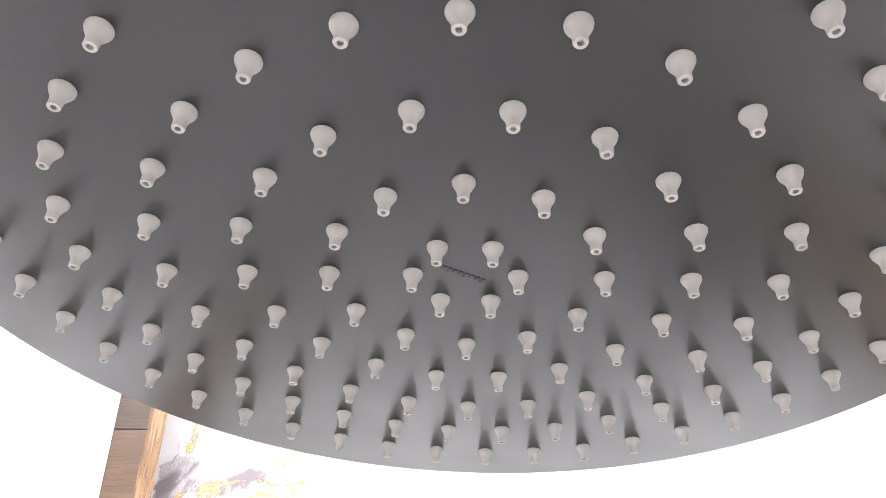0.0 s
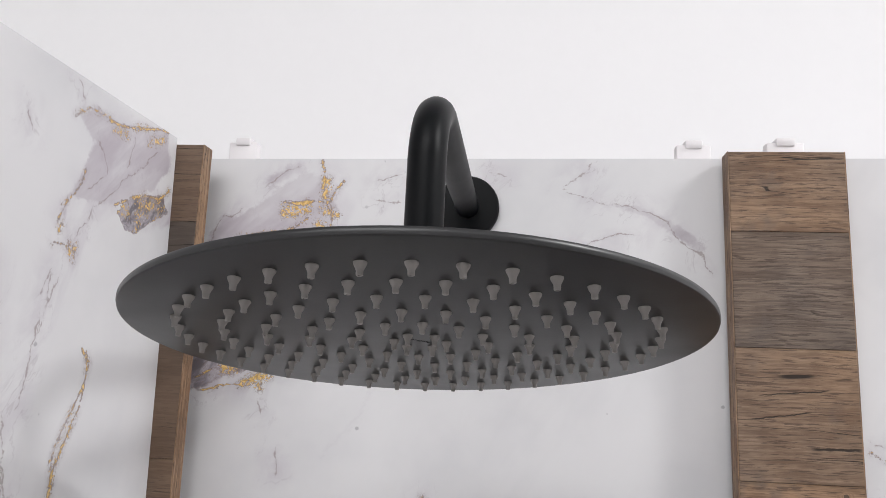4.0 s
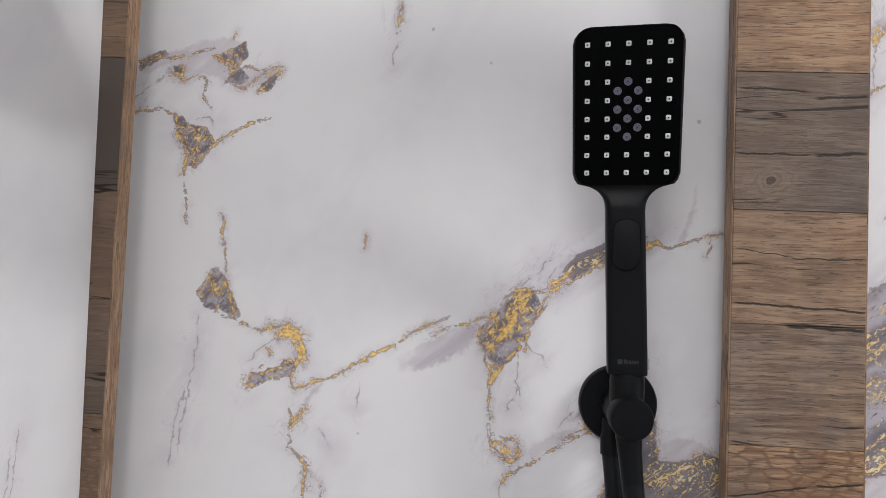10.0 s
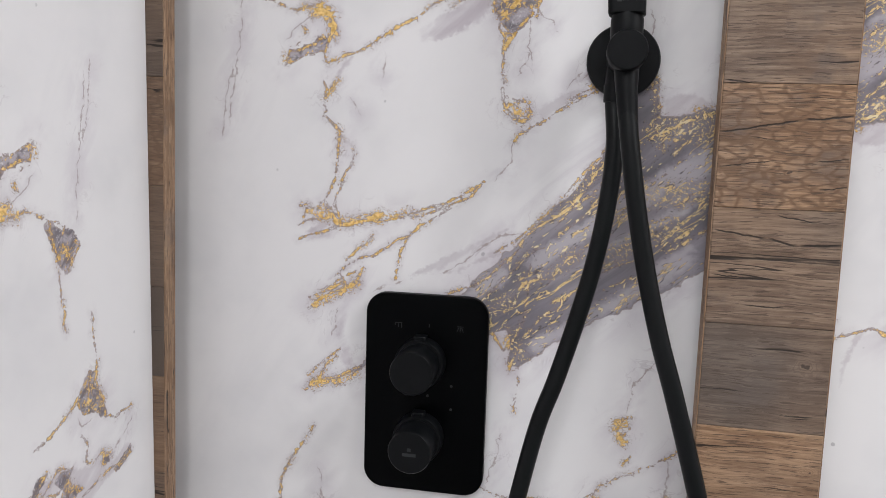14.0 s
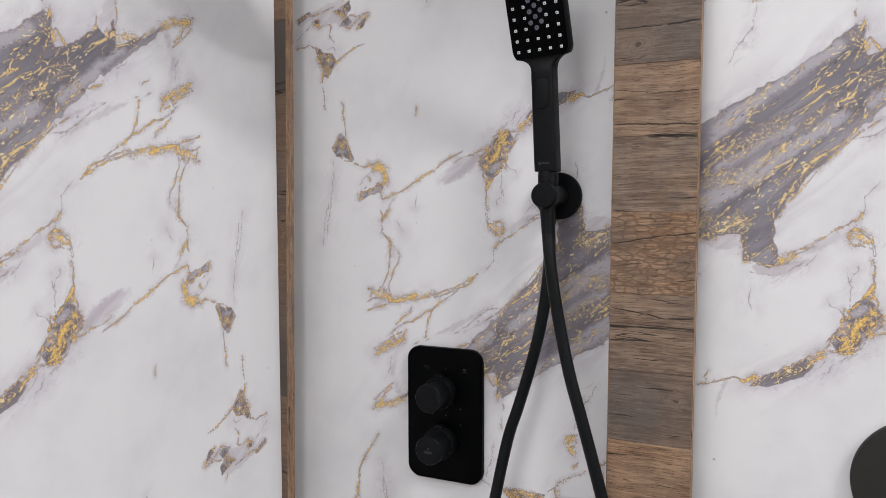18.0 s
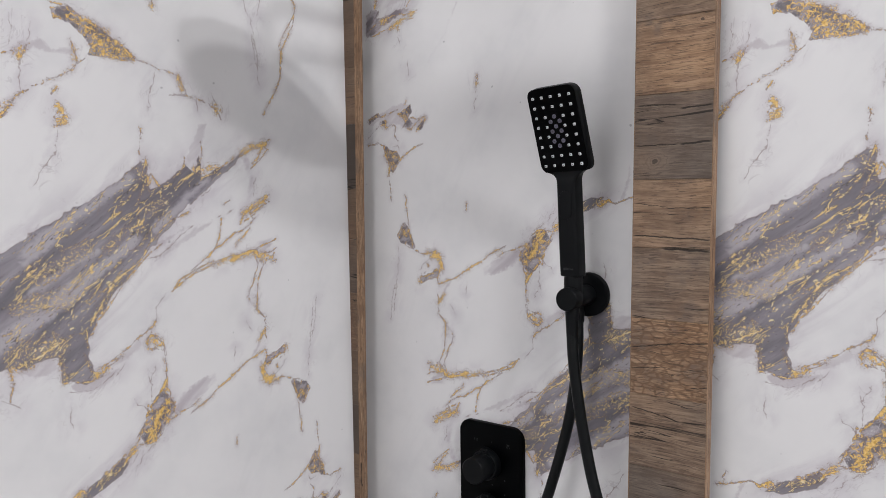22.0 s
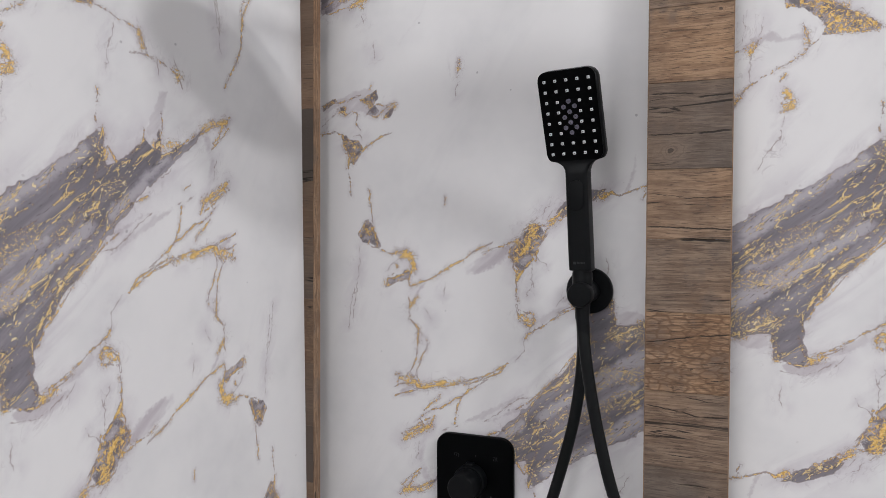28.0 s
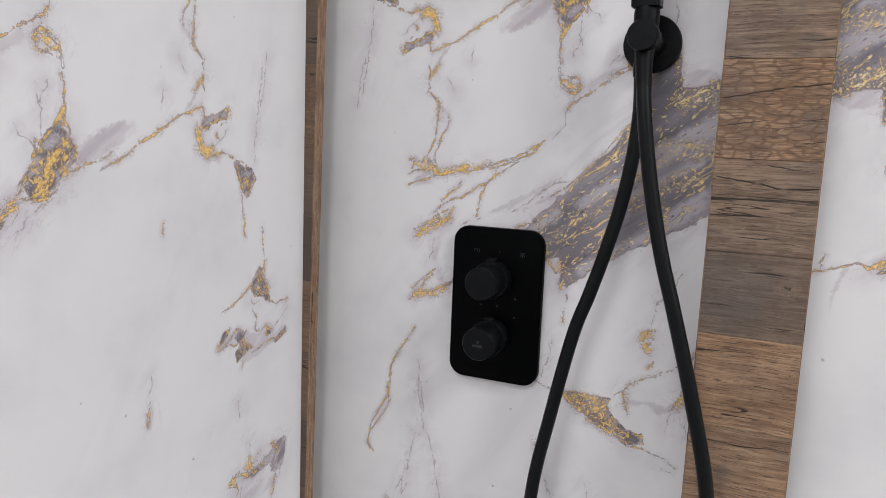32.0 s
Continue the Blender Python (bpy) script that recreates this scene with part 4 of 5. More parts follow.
vein('r', (0.316, 1.278, 0.7), (0.327, 1.263, 0.8), (0.334, 1.269, 0.9), (0.339, 1.280, 0.9), (0.346, 1.296, 0.8), (0.347, 1.327, 0.9))
vein('r', (0.333, 1.244, 0.7), (0.336, 1.255, 0.8), (0.344, 1.275, 0.7), (0.352, 1.286, 0.6), (0.361, 1.297, 0.6), (0.374, 1.306, 0.6))
vein('m', (0.005, 1.792), (0.025, 1.804), (0.050, 1.808), (0.080, 1.817), (0.100, 1.815), (0.103, 1.803), (0.096, 1.791), (0.126, 1.789), (0.133, 1.791), (0.131, 1.784), (0.122, 1.772), (0.107, 1.774), (0.099, 1.771), (0.087, 1.776), (0.072, 1.781), (0.059, 1.784), (0.044, 1.779), (0.036, 1.785), (0.033, 1.790), (0.016, 1.785), (0.007, 1.785))
vein('q', (0.073, 1.800), (0.088, 1.805), (0.100, 1.813), (0.103, 1.800), (0.096, 1.791), (0.106, 1.782), (0.097, 1.775), (0.084, 1.778), (0.091, 1.788), (0.081, 1.794))
vein('q', (0.112, 1.771), (0.119, 1.781), (0.131, 1.786), (0.126, 1.776), (0.122, 1.771))
vein('q', (0.036, 1.790), (0.046, 1.792), (0.047, 1.784), (0.041, 1.780))
vein('q', (0.006, 1.796), (0.015, 1.799), (0.030, 1.806), (0.033, 1.801), (0.018, 1.793), (0.008, 1.787))
vein('r', (0.006, 1.792, 0.5), (0.020, 1.799, 0.6), (0.033, 1.798, 0.7), (0.043, 1.799, 0.8), (0.053, 1.801, 0.6), (0.073, 1.807, 0.3))
vein('r', (0.034, 1.787, 0.7), (0.039, 1.782, 0.7), (0.047, 1.779, 0.8), (0.057, 1.782, 0.6), (0.064, 1.782, 0.5), (0.068, 1.778, 0.5), (0.065, 1.768, 0.5), (0.067, 1.762, 0.6), (0.072, 1.755, 0.6))
vein('r', (0.041, 1.791, 0.9), (0.047, 1.789, 0.8), (0.045, 1.785, 0.8))
vein('r', (0.072, 1.800, 0.8), (0.078, 1.795, 0.8), (0.086, 1.797, 0.7), (0.092, 1.793, 0.8), (0.090, 1.786, 0.6))
vein('r', (0.094, 1.791, 0.8), (0.104, 1.791, 0.9), (0.114, 1.788, 0.6), (0.123, 1.789, 0.9), (0.133, 1.792, 0.6))
vein('r', (0.084, 1.777, 0.6), (0.092, 1.775, 0.9), (0.099, 1.772, 1), (0.107, 1.778, 0.8), (0.116, 1.786, 0.6))
vein('r', (0.112, 1.771, 0.5), (0.120, 1.776, 0.7), (0.127, 1.785, 0.6), (0.132, 1.786, 0.5))
vein('r', (0.088, 1.812, 0.5), (0.092, 1.821, 0.4))
vein('r', (0.005, 1.751, 0.4), (0.018, 1.752, 0.6), (0.028, 1.754, 0.6), (0.037, 1.750, 0.8), (0.043, 1.748, 0.8))
vein('q', (0.039, 1.748), (0.048, 1.748), (0.051, 1.741), (0.059, 1.739), (0.069, 1.739), (0.075, 1.726), (0.070, 1.717), (0.067, 1.710), (0.058, 1.704), (0.051, 1.707), (0.054, 1.717), (0.048, 1.724), (0.043, 1.734))
vein('r', (0.043, 1.747, 0.9), (0.042, 1.739, 0.9), (0.045, 1.729, 1), (0.050, 1.722, 1.1), (0.053, 1.715, 1), (0.051, 1.705, 0.9), (0.051, 1.693, 0.6), (0.053, 1.681, 0.5), (0.055, 1.671, 0.7), (0.054, 1.662, 0.6), (0.056, 1.654, 0.4))
vein('r', (0.049, 1.744, 0.8), (0.056, 1.738, 0.9), (0.059, 1.733, 0.6))
vein('r', (0.049, 1.731, 0.8), (0.052, 1.727, 0.6))
vein('r', (0.062, 1.725, 0.9), (0.061, 1.717, 0.9), (0.059, 1.710, 0.9), (0.060, 1.704, 0.7))
vein('r', (0.070, 1.717, 1), (0.077, 1.725, 1), (0.086, 1.731, 1), (0.096, 1.737, 0.9), (0.106, 1.742, 0.8), (0.118, 1.746, 0.7), (0.124, 1.747, 0.4))
vein('r', (0.070, 1.734, 0.6), (0.074, 1.727, 0.6))
vein('r', (0.085, 1.667, 0.5), (0.088, 1.658, 0.7), (0.086, 1.651, 0.7), (0.088, 1.639, 0.5))
vein('h', (0.058, 1.744, 0.5), (0.068, 1.746, 0.5), (0.072, 1.742, 0.5))
vein('h', (0.007, 1.762, 0.5), (0.021, 1.777, 0.5), (0.034, 1.785, 0.5))
vein('r', (0.233, 1.848, 0.6), (0.232, 1.840, 0.8), (0.231, 1.831, 0.8), (0.231, 1.821, 0.6))
vein('r', (0.210, 1.652, 0.8), (0.208, 1.640, 0.7))
vein('r', (0.478, 1.054, 0.4), (0.467, 1.062, 0.5), (0.451, 1.066, 0.5), (0.442, 1.069, 0.5), (0.429, 1.069, 0.5))
vein('q', (0.442, 1.075), (0.422, 1.069), (0.403, 1.082), (0.385, 1.087), (0.368, 1.101), (0.350, 1.110), (0.340, 1.119), (0.361, 1.123), (0.380, 1.122), (0.401, 1.122), (0.397, 1.112), (0.407, 1.100), (0.423, 1.087), (0.439, 1.086))
vein('s', (0.423, 1.079, 4), (0.403, 1.089, 5), (0.386, 1.104, 7), (0.379, 1.117, 6), (0.357, 1.114, 5))
vein('r', (0.403, 1.082, 0.7), (0.385, 1.089, 0.8), (0.372, 1.098, 0.9), (0.357, 1.107, 0.8), (0.348, 1.114, 0.8), (0.339, 1.120, 0.7))
vein('r', (0.361, 1.123, 0.6), (0.339, 1.120, 0.5), (0.323, 1.122, 0.5), (0.311, 1.127, 0.5), (0.299, 1.128, 0.5), (0.284, 1.132, 0.7), (0.280, 1.139, 1), (0.276, 1.146, 1), (0.270, 1.157, 0.8))
vein('r', (0.296, 1.159, 0.4), (0.275, 1.156, 0.6), (0.264, 1.159, 0.5), (0.244, 1.163, 0.5), (0.231, 1.168, 0.9), (0.223, 1.175, 0.9), (0.217, 1.186, 0.6))
vein('h', (0.256, 1.160, 0.5), (0.254, 1.175, 0.5))
vein('h', (0.230, 1.154, 0.5), (0.223, 1.165, 0.5))
vein('m', (0.493, 1.133), (0.478, 1.118), (0.456, 1.113), (0.444, 1.121), (0.418, 1.114), (0.415, 1.127), (0.444, 1.125), (0.463, 1.126), (0.482, 1.135))
vein('r', (0.496, 1.135, 0.4), (0.481, 1.128, 0.5), (0.479, 1.137, 0.8), (0.474, 1.131, 0.8), (0.469, 1.120, 0.6))
vein('h', (0.479, 1.137, 0.5), (0.481, 1.156, 0.5), (0.480, 1.172, 0.5))
vein('h', (0.486, 1.092, 0.5), (0.485, 1.107, 0.5), (0.488, 1.120, 0.5))
vein('h', (0.469, 1.114, 0.5), (0.465, 1.098, 0.5))
vein('r', (0.520, 1.219, 1.2), (0.508, 1.208, 1.3), (0.496, 1.197, 1), (0.484, 1.178, 0.5), (0.468, 1.168, 0.5), (0.452, 1.160, 0.5), (0.432, 1.149, 0.6), (0.420, 1.141, 0.6), (0.415, 1.131, 0.6), (0.419, 1.118, 0.5), (0.421, 1.108, 0.4))
vein('r', (0.415, 1.134, 0.5), (0.405, 1.127, 0.5))
vein('q', (0.520, 1.220), (0.502, 1.201), (0.490, 1.189), (0.495, 1.200), (0.511, 1.214), (0.520, 1.223))
vein('r', (0.446, 1.173, 0.8), (0.440, 1.166, 0.9))
vein('r', (0.444, 1.199, 1), (0.437, 1.190, 1.2), (0.433, 1.198, 1), (0.438, 1.208, 0.9), (0.445, 1.209, 0.7))
vein('h', (0.442, 1.215, 0.5), (0.444, 1.231, 0.5))
vein('h', (0.446, 1.238, 0.5), (0.456, 1.254, 0.5), (0.471, 1.275, 0.5))
vein('r', (0.086, 0.990, 0.9), (0.078, 1.000, 0.7), (0.078, 1.013, 0.5), (0.087, 1.027, 0.5), (0.099, 1.046, 0.5), (0.108, 1.064, 0.7), (0.107, 1.081, 0.9), (0.108, 1.098, 1.2), (0.110, 1.115, 1.1), (0.119, 1.133, 1.2), (0.130, 1.151, 1.2), (0.136, 1.160, 0.8), (0.144, 1.173, 0.4))
vein('r', (0.190, 1.236, 1), (0.175, 1.228, 1.2), (0.159, 1.219, 1.2), (0.143, 1.216, 1.2), (0.135, 1.208, 0.9))
vein('r', (0.148, 1.221, 0.9), (0.156, 1.236, 0.8), (0.165, 1.244, 0.8))
vein('r', (0.138, 1.223, 0.7), (0.154, 1.240, 0.7), (0.170, 1.252, 0.5))
vein('r', (0.195, 1.236, 1), (0.210, 1.244, 1), (0.224, 1.254, 1.4), (0.239, 1.262, 1.6), (0.253, 1.267, 1))
vein('r', (0.252, 1.217, 0.4), (0.251, 1.233, 0.8), (0.256, 1.248, 1.2), (0.261, 1.260, 1.3))
vein('r', (0.278, 1.240, 0.5), (0.278, 1.252, 0.7), (0.283, 1.257, 0.6), (0.296, 1.267, 0.5))
vein('m', (0.254, 1.194), (0.241, 1.193), (0.248, 1.217), (0.256, 1.236), (0.270, 1.248), (0.276, 1.240), (0.264, 1.217))
vein('r', (0.340, 1.248, 0.6), (0.342, 1.234, 0.4), (0.338, 1.205, 0.3))
vein('r', (0.332, 1.248, 0.6), (0.332, 1.277, 0.6), (0.330, 1.284, 0.6))
vein('h', (0.316, 1.135, 0.5), (0.323, 1.161, 0.5), (0.327, 1.183, 0.5))
vein('h', (0.167, 1.290, 0.5), (0.161, 1.265, 0.5))
vein('h', (0.162, 1.034, 0.5), (0.154, 1.074, 0.5), (0.149, 1.102, 0.5))
vein('h', (0.319, 1.020, 0.5), (0.314, 1.047, 0.5))
vein('r', (0.188, 1.318, 0.9), (0.172, 1.310, 1.2), (0.157, 1.305, 1.2), (0.146, 1.297, 1), (0.137, 1.289, 0.6))
vein('r', (0.183, 1.329, 0.8), (0.168, 1.319, 0.7), (0.152, 1.307, 0.6))
vein('r', (0.317, 1.041, 0.7), (0.315, 1.048, 0.7))
vein('m', (0.120, 0.824), (0.098, 0.808), (0.066, 0.813), (-0.012, 0.792), (-0.018, 0.832), (0.009, 0.854), (0.040, 0.869), (0.068, 0.880), (0.118, 0.885), (0.122, 0.902), (0.129, 0.895), (0.108, 0.862), (0.097, 0.838))
vein('r', (0.122, 0.826, 0.6), (0.108, 0.815, 0.6), (0.089, 0.814, 0.7), (0.077, 0.815, 1), (0.053, 0.812, 1), (0.027, 0.804, 1), (-0.012, 0.794, 0.9))
vein('r', (0.130, 0.903, 0.7), (0.125, 0.893, 0.7), (0.115, 0.882, 0.7), (0.106, 0.870, 0.6), (0.104, 0.861, 0.5))
vein('r', (0.064, 0.879, 0.5), (0.040, 0.867, 0.7), (0.018, 0.860, 0.9), (-0.006, 0.858, 0.8), (-0.021, 0.847, 0.6))
vein('r', (0.132, 0.919, 0.5), (0.120, 0.918, 0.6), (0.112, 0.923, 0.6), (0.117, 0.913, 0.4))
vein('q', (0.059, 0.882), (0.040, 0.867), (-0.011, 0.854), (-0.024, 0.867), (0.005, 0.880), (0.031, 0.896), (0.045, 0.894))
vein('r', (0.081, 0.993, 0.9), (0.076, 1.001, 0.8), (0.079, 1.014, 0.6), (0.082, 1.030, 0.7), (0.090, 1.045, 0.8), (0.098, 1.060, 0.8), (0.106, 1.074, 0.8), (0.106, 1.089, 0.9))
vein('h', (0.142, 0.955, 0.5), (0.132, 0.939, 0.5), (0.134, 0.970, 0.5))
vein('h', (0.150, 1.028, 0.5), (0.143, 1.003, 0.5), (0.139, 0.970, 0.5))
vein('h', (0.090, 0.836, 0.5), (0.075, 0.854, 0.5), (0.099, 0.873, 0.5))
vein('h', (0.043, 0.818, 0.5), (0.048, 0.843, 0.5))
vein('r', (0.125, 2.155, 0.8), (0.128, 2.141, 1), (0.127, 2.127, 1.2), (0.132, 2.113, 1.2), (0.138, 2.102, 0.9), (0.135, 2.085, 0.8), (0.134, 2.069, 0.6))
vein('r', (0.090, 2.115, 1.2), (0.104, 2.112, 1.4), (0.118, 2.115, 1.3), (0.129, 2.115, 1))
vein('r', (0.148, 2.135, 0.6), (0.140, 2.127, 0.6), (0.135, 2.115, 0.7))
vein('r', (0.031, 2.062, 0.8), (0.044, 2.076, 1), (0.061, 2.082, 1.1), (0.078, 2.084, 1), (0.100, 2.088, 0.9), (0.116, 2.099, 0.8))
vein('r', (0.017, 2.062, 0.8), (0.034, 2.056, 1), (0.056, 2.062, 0.8))
vein('m', (0.015, 2.084), (0.048, 2.101), (0.081, 2.129), (0.108, 2.146), (0.125, 2.140), (0.143, 2.107), (0.133, 2.085), (0.089, 2.085), (0.051, 2.062), (0.017, 2.059))
vein('h', (0.289, 2.144, 0.5), (0.300, 2.141, 0.5))
vein('h', (0.358, 2.133, 0.5), (0.371, 2.142, 0.5), (0.381, 2.152, 0.5))
vein('h', (0.358, 2.128, 0.5), (0.389, 2.115, 0.5), (0.420, 2.110, 0.5), (0.450, 2.100, 0.5), (0.460, 2.079, 0.5), (0.480, 2.069, 0.5), (0.489, 2.053, 0.5))
vein('h', (0.280, 2.066, 0.5), (0.322, 2.066, 0.5), (0.358, 2.069, 0.5), (0.389, 2.083, 0.5), (0.420, 2.086, 0.5))
vein('m', (0.389, 2.115), (0.425, 2.113), (0.460, 2.094), (0.485, 2.074), (0.475, 2.071), (0.450, 2.089), (0.420, 2.105))
vein('r', (0.452, 1.466, 0.8), (0.451, 1.480, 1), (0.450, 1.493, 1.1), (0.444, 1.505, 0.8), (0.431, 1.513, 0.6), (0.417, 1.515, 0.6), (0.403, 1.511, 0.9), (0.397, 1.502, 0.9), (0.388, 1.497, 0.7), (0.376, 1.491, 0.6))
vein('r', (0.423, 1.479, 1), (0.420, 1.490, 0.9), (0.415, 1.502, 1.1), (0.408, 1.509, 1.2), (0.403, 1.508, 1))
vein('r', (0.488, 1.488, 0.6), (0.494, 1.480, 0.8), (0.496, 1.470, 0.7), (0.499, 1.463, 0.7), (0.487, 1.462, 0.8), (0.472, 1.469, 0.8), (0.459, 1.468, 0.9))
vein('r', (0.508, 1.470, 0.7), (0.506, 1.480, 0.8), (0.503, 1.500, 0.8), (0.507, 1.518, 0.7))
vein('r', (0.458, 1.448, 0.9), (0.455, 1.459, 1), (0.449, 1.467, 1))
vein('r', (0.439, 1.455, 0.7), (0.425, 1.454, 0.9), (0.418, 1.452, 0.8), (0.419, 1.473, 0.8))
vein('r', (0.530, 1.444, 0.6), (0.519, 1.445, 0.6), (0.507, 1.443, 0.7), (0.502, 1.442, 0.6))
vein('m', (0.503, 1.484), (0.490, 1.465), (0.459, 1.475), (0.450, 1.493), (0.467, 1.499), (0.485, 1.495))
vein('m', (0.420, 1.507), (0.392, 1.507), (0.377, 1.503), (0.389, 1.518), (0.407, 1.528), (0.431, 1.525), (0.441, 1.516))
vein('h', (0.441, 1.522, 0.5), (0.421, 1.524, 0.5), (0.403, 1.522, 0.5), (0.388, 1.511, 0.5))
vein('h', (0.513, 1.517, 0.5), (0.499, 1.527, 0.5))
vein('h', (0.442, 1.543, 0.5), (0.441, 1.564, 0.5))
vein('r', (0.420, 1.466, 0.8), (0.411, 1.454, 0.8), (0.404, 1.441, 0.8), (0.392, 1.429, 0.8), (0.377, 1.410, 0.7), (0.361, 1.391, 0.8), (0.345, 1.375, 0.8), (0.333, 1.365, 0.7), (0.316, 1.352, 0.6))
vein('m', (0.333, 1.379), (0.300, 1.357), (0.269, 1.336), (0.236, 1.327), (0.273, 1.348), (0.308, 1.367))


def wobble(u, v, size, amp, seed):
    """Smooth value noise in -amp..amp."""
    rng = np.random.RandomState(seed)
    g = rng.rand(256, 256)
    x, y = u / size + 50, v / size + 50
    i, j = np.floor(x).astype(int), np.floor(y).astype(int)
    a, b = x - i, y - j
    a, b = a * a * (3 - 2 * a), b * b * (3 - 2 * b)
    w = lambda p, q: g[(i + p) % 256, (j + q) % 256]
    return amp * (2 * ((w(0, 0) * (1 - a) + w(1, 0) * a) * (1 - b) + (w(0, 1) * (1 - a) + w(1, 1) * a) * b) - 1)


def decor_distance(kind, u, v):
    """Distance to the strokes of a kind, and the same with the side of the stroke as its sign."""
    d, side = np.full(u.shape, 0.06), np.ones(u.shape)
    for pts in DECOR[kind]:
        for (u0, v0, r0), (u1, v1, r1) in zip(pts, pts[1:]):
            du, dv = u1 - u0, v1 - v0
            reach = 0.04 + max(r0, r1) / 1000
            near = np.nonzero((u > min(u0, u1) - reach) & (u < max(u0, u1) + reach) & (v > min(v0, v1) - reach) & (v < max(v0, v1) + reach))[0]
            if not len(near):
                continue
            a, b = u[near] - u0, v[near] - v0
            t = np.clip((a * du + b * dv) / (du * du + dv * dv + 1e-12), 0, 1)
            e = np.hypot(a - t * du, b - t * dv) - (0 if kind in "th" else (r0 + t * (r1 - r0)) / 1000)
            closer = e < d[near]
            near = near[closer]
            d[near] = e[closer]
            side[near] = np.where(a * dv - b * du > 0, 1.0, -1.0)[closer]
    return d, np.clip(d * side, -0.004, 0.004)


def decor_inside(kind, u, v):
    """Distance to the outlines of a kind, negative inside them."""
    best = np.full(u.shape, 0.06)
    for pts in DECOR[kind]:
        P = np.array(pts)
        near = np.nonzero((u > P[:, 0].min() - 0.04) & (u < P[:, 0].max() + 0.04) & (v > P[:, 1].min() - 0.04) & (v < P[:, 1].max() + 0.04))[0]
        a, b = u[near], v[near]
        d, inner = np.full(a.shape, 0.06), np.zeros(a.shape, bool)
        for (u0, v0), (u1, v1) in zip(P, np.roll(P, -1, 0)):
            du, dv = u1 - u0, v1 - v0
            t = np.clip(((a - u0) * du + (b - v0) * dv) / (du * du + dv * dv + 1e-12), 0, 1)
            d = np.minimum(d, np.hypot(a - u0 - t * du, b - v0 - t * dv))
            if v0 != v1:
                inner ^= ((v0 > b) != (v1 > b)) & (a < du * (b - v0) / dv + u0)
        best[near] = np.minimum(best[near], np.where(inner, -d, d))
    return best


def steps(length, lo, hi, fine=0.00125, coarse=0.012):
    """Grid lines, close together between lo and hi."""
    parts = [np.linspace(a, b, max(2, int((b - a) / s)) + 1)[:-1] for a, b, s in ((0, lo, coarse), (lo, hi, fine), (hi, length, coarse)) if b > a]
    return np.r_[np.concatenate(parts), length]


def panel(name, width, height, thick, decor_u, decor_v, m, label, close):
    """An upright panel: x along it, z up, its face at y = 0 looking to -y. decor_u and decor_v give the decor's place from x and z."""
    xs, zs = steps(width, close[0], close[1]), steps(height, close[2], close[3])
    nx, nz = len(xs) - 1, len(zs) - 1
    X, Z = [q.ravel() for q in np.meshgrid(xs, zs)]
    base = len(X)
    co = np.c_[X, np.zeros(base), Z]
    back = np.array([(0, thick, 0), (width, thick, 0), (width, thick, height), (0, thick, height)])
    ids = np.arange(base).reshape(nz + 1, nx + 1)
    quads = np.stack([ids[:-1, :-1], ids[:-1, 1:], ids[1:, 1:], ids[1:, :-1]], -1).reshape(-1, 4).tolist()
    B = [base + i for i in range(4)]
    quads += [[B[0], B[3], B[2], B[1]]]
    quads += [ids[0, ::-1].tolist() + [B[0], B[1]], ids[-1, :].tolist() + [B[2], B[3]]]
    quads += [ids[:, 0].tolist() + [B[3], B[0]], ids[::-1, -1].tolist() + [B[1], B[2]]]
    me = bpy.data.meshes.new(name)
    me.from_pydata(np.r_[co, back].tolist(), [], quads)
    U = np.r_[decor_u(X), np.full(4, -0.3)]
    V = np.r_[decor_v(Z), np.full(4, -0.3)]
    wu = U + wobble(U, V, 0.030, 0.0012, 1) + wobble(U, V, 0.014, 0.0018, 2) + wobble(U, V, 0.006, 0.0013, 3)
    wv = V + wobble(U, V, 0.030, 0.0012, 4) + wobble(U, V, 0.014, 0.0018, 5) + wobble(U, V, 0.006, 0.0013, 6)

    def store(key, value):
        me.attributes.new(key, "FLOAT", "POINT").data.foreach_set("value", value.astype(np.float32))

    for key, kind in (("grey", "g"), ("gold", "d"), ("lilac", "l"), ("pale", "w"), ("spot", "s")):
        store(key, decor_distance(kind, wu, wv)[0])
    for key, kind in (("thread", "t"), ("hair", "h")):
        d, side = decor_distance(kind, wu, wv)
        store(key, d)
        store(key + "_side", side)
    # the closely drawn shapes keep their outlines
    cu, cv = U + wobble(U, V, 0.012, 0.0005, 7) + wobble(U, V, 0.005, 0.0005, 8), V + wobble(U, V, 0.012, 0.0005, 9) + wobble(U, V, 0.005, 0.0005, 10)
    store("ribbon", decor_distance("r", cu, cv)[0])
    store("slate", decor_inside("q", cu, cv))
    store("mauve", decor_inside("m", cu, cv))
    store("band", decor_inside("b", wu, wv))
    store("patch", decor_inside("p", wu, wv))
    me.attributes.new("decor", "FLOAT_VECTOR", "POINT").data.foreach_set("vector", np.c_[U, V, 0 * U].astype(np.float32).ravel())
    me.materials.append(MARBLE)
    ob = new(name, me)
    ob.matrix_world = m
    return tagged(ob, label, "wall panel", kind="structure")


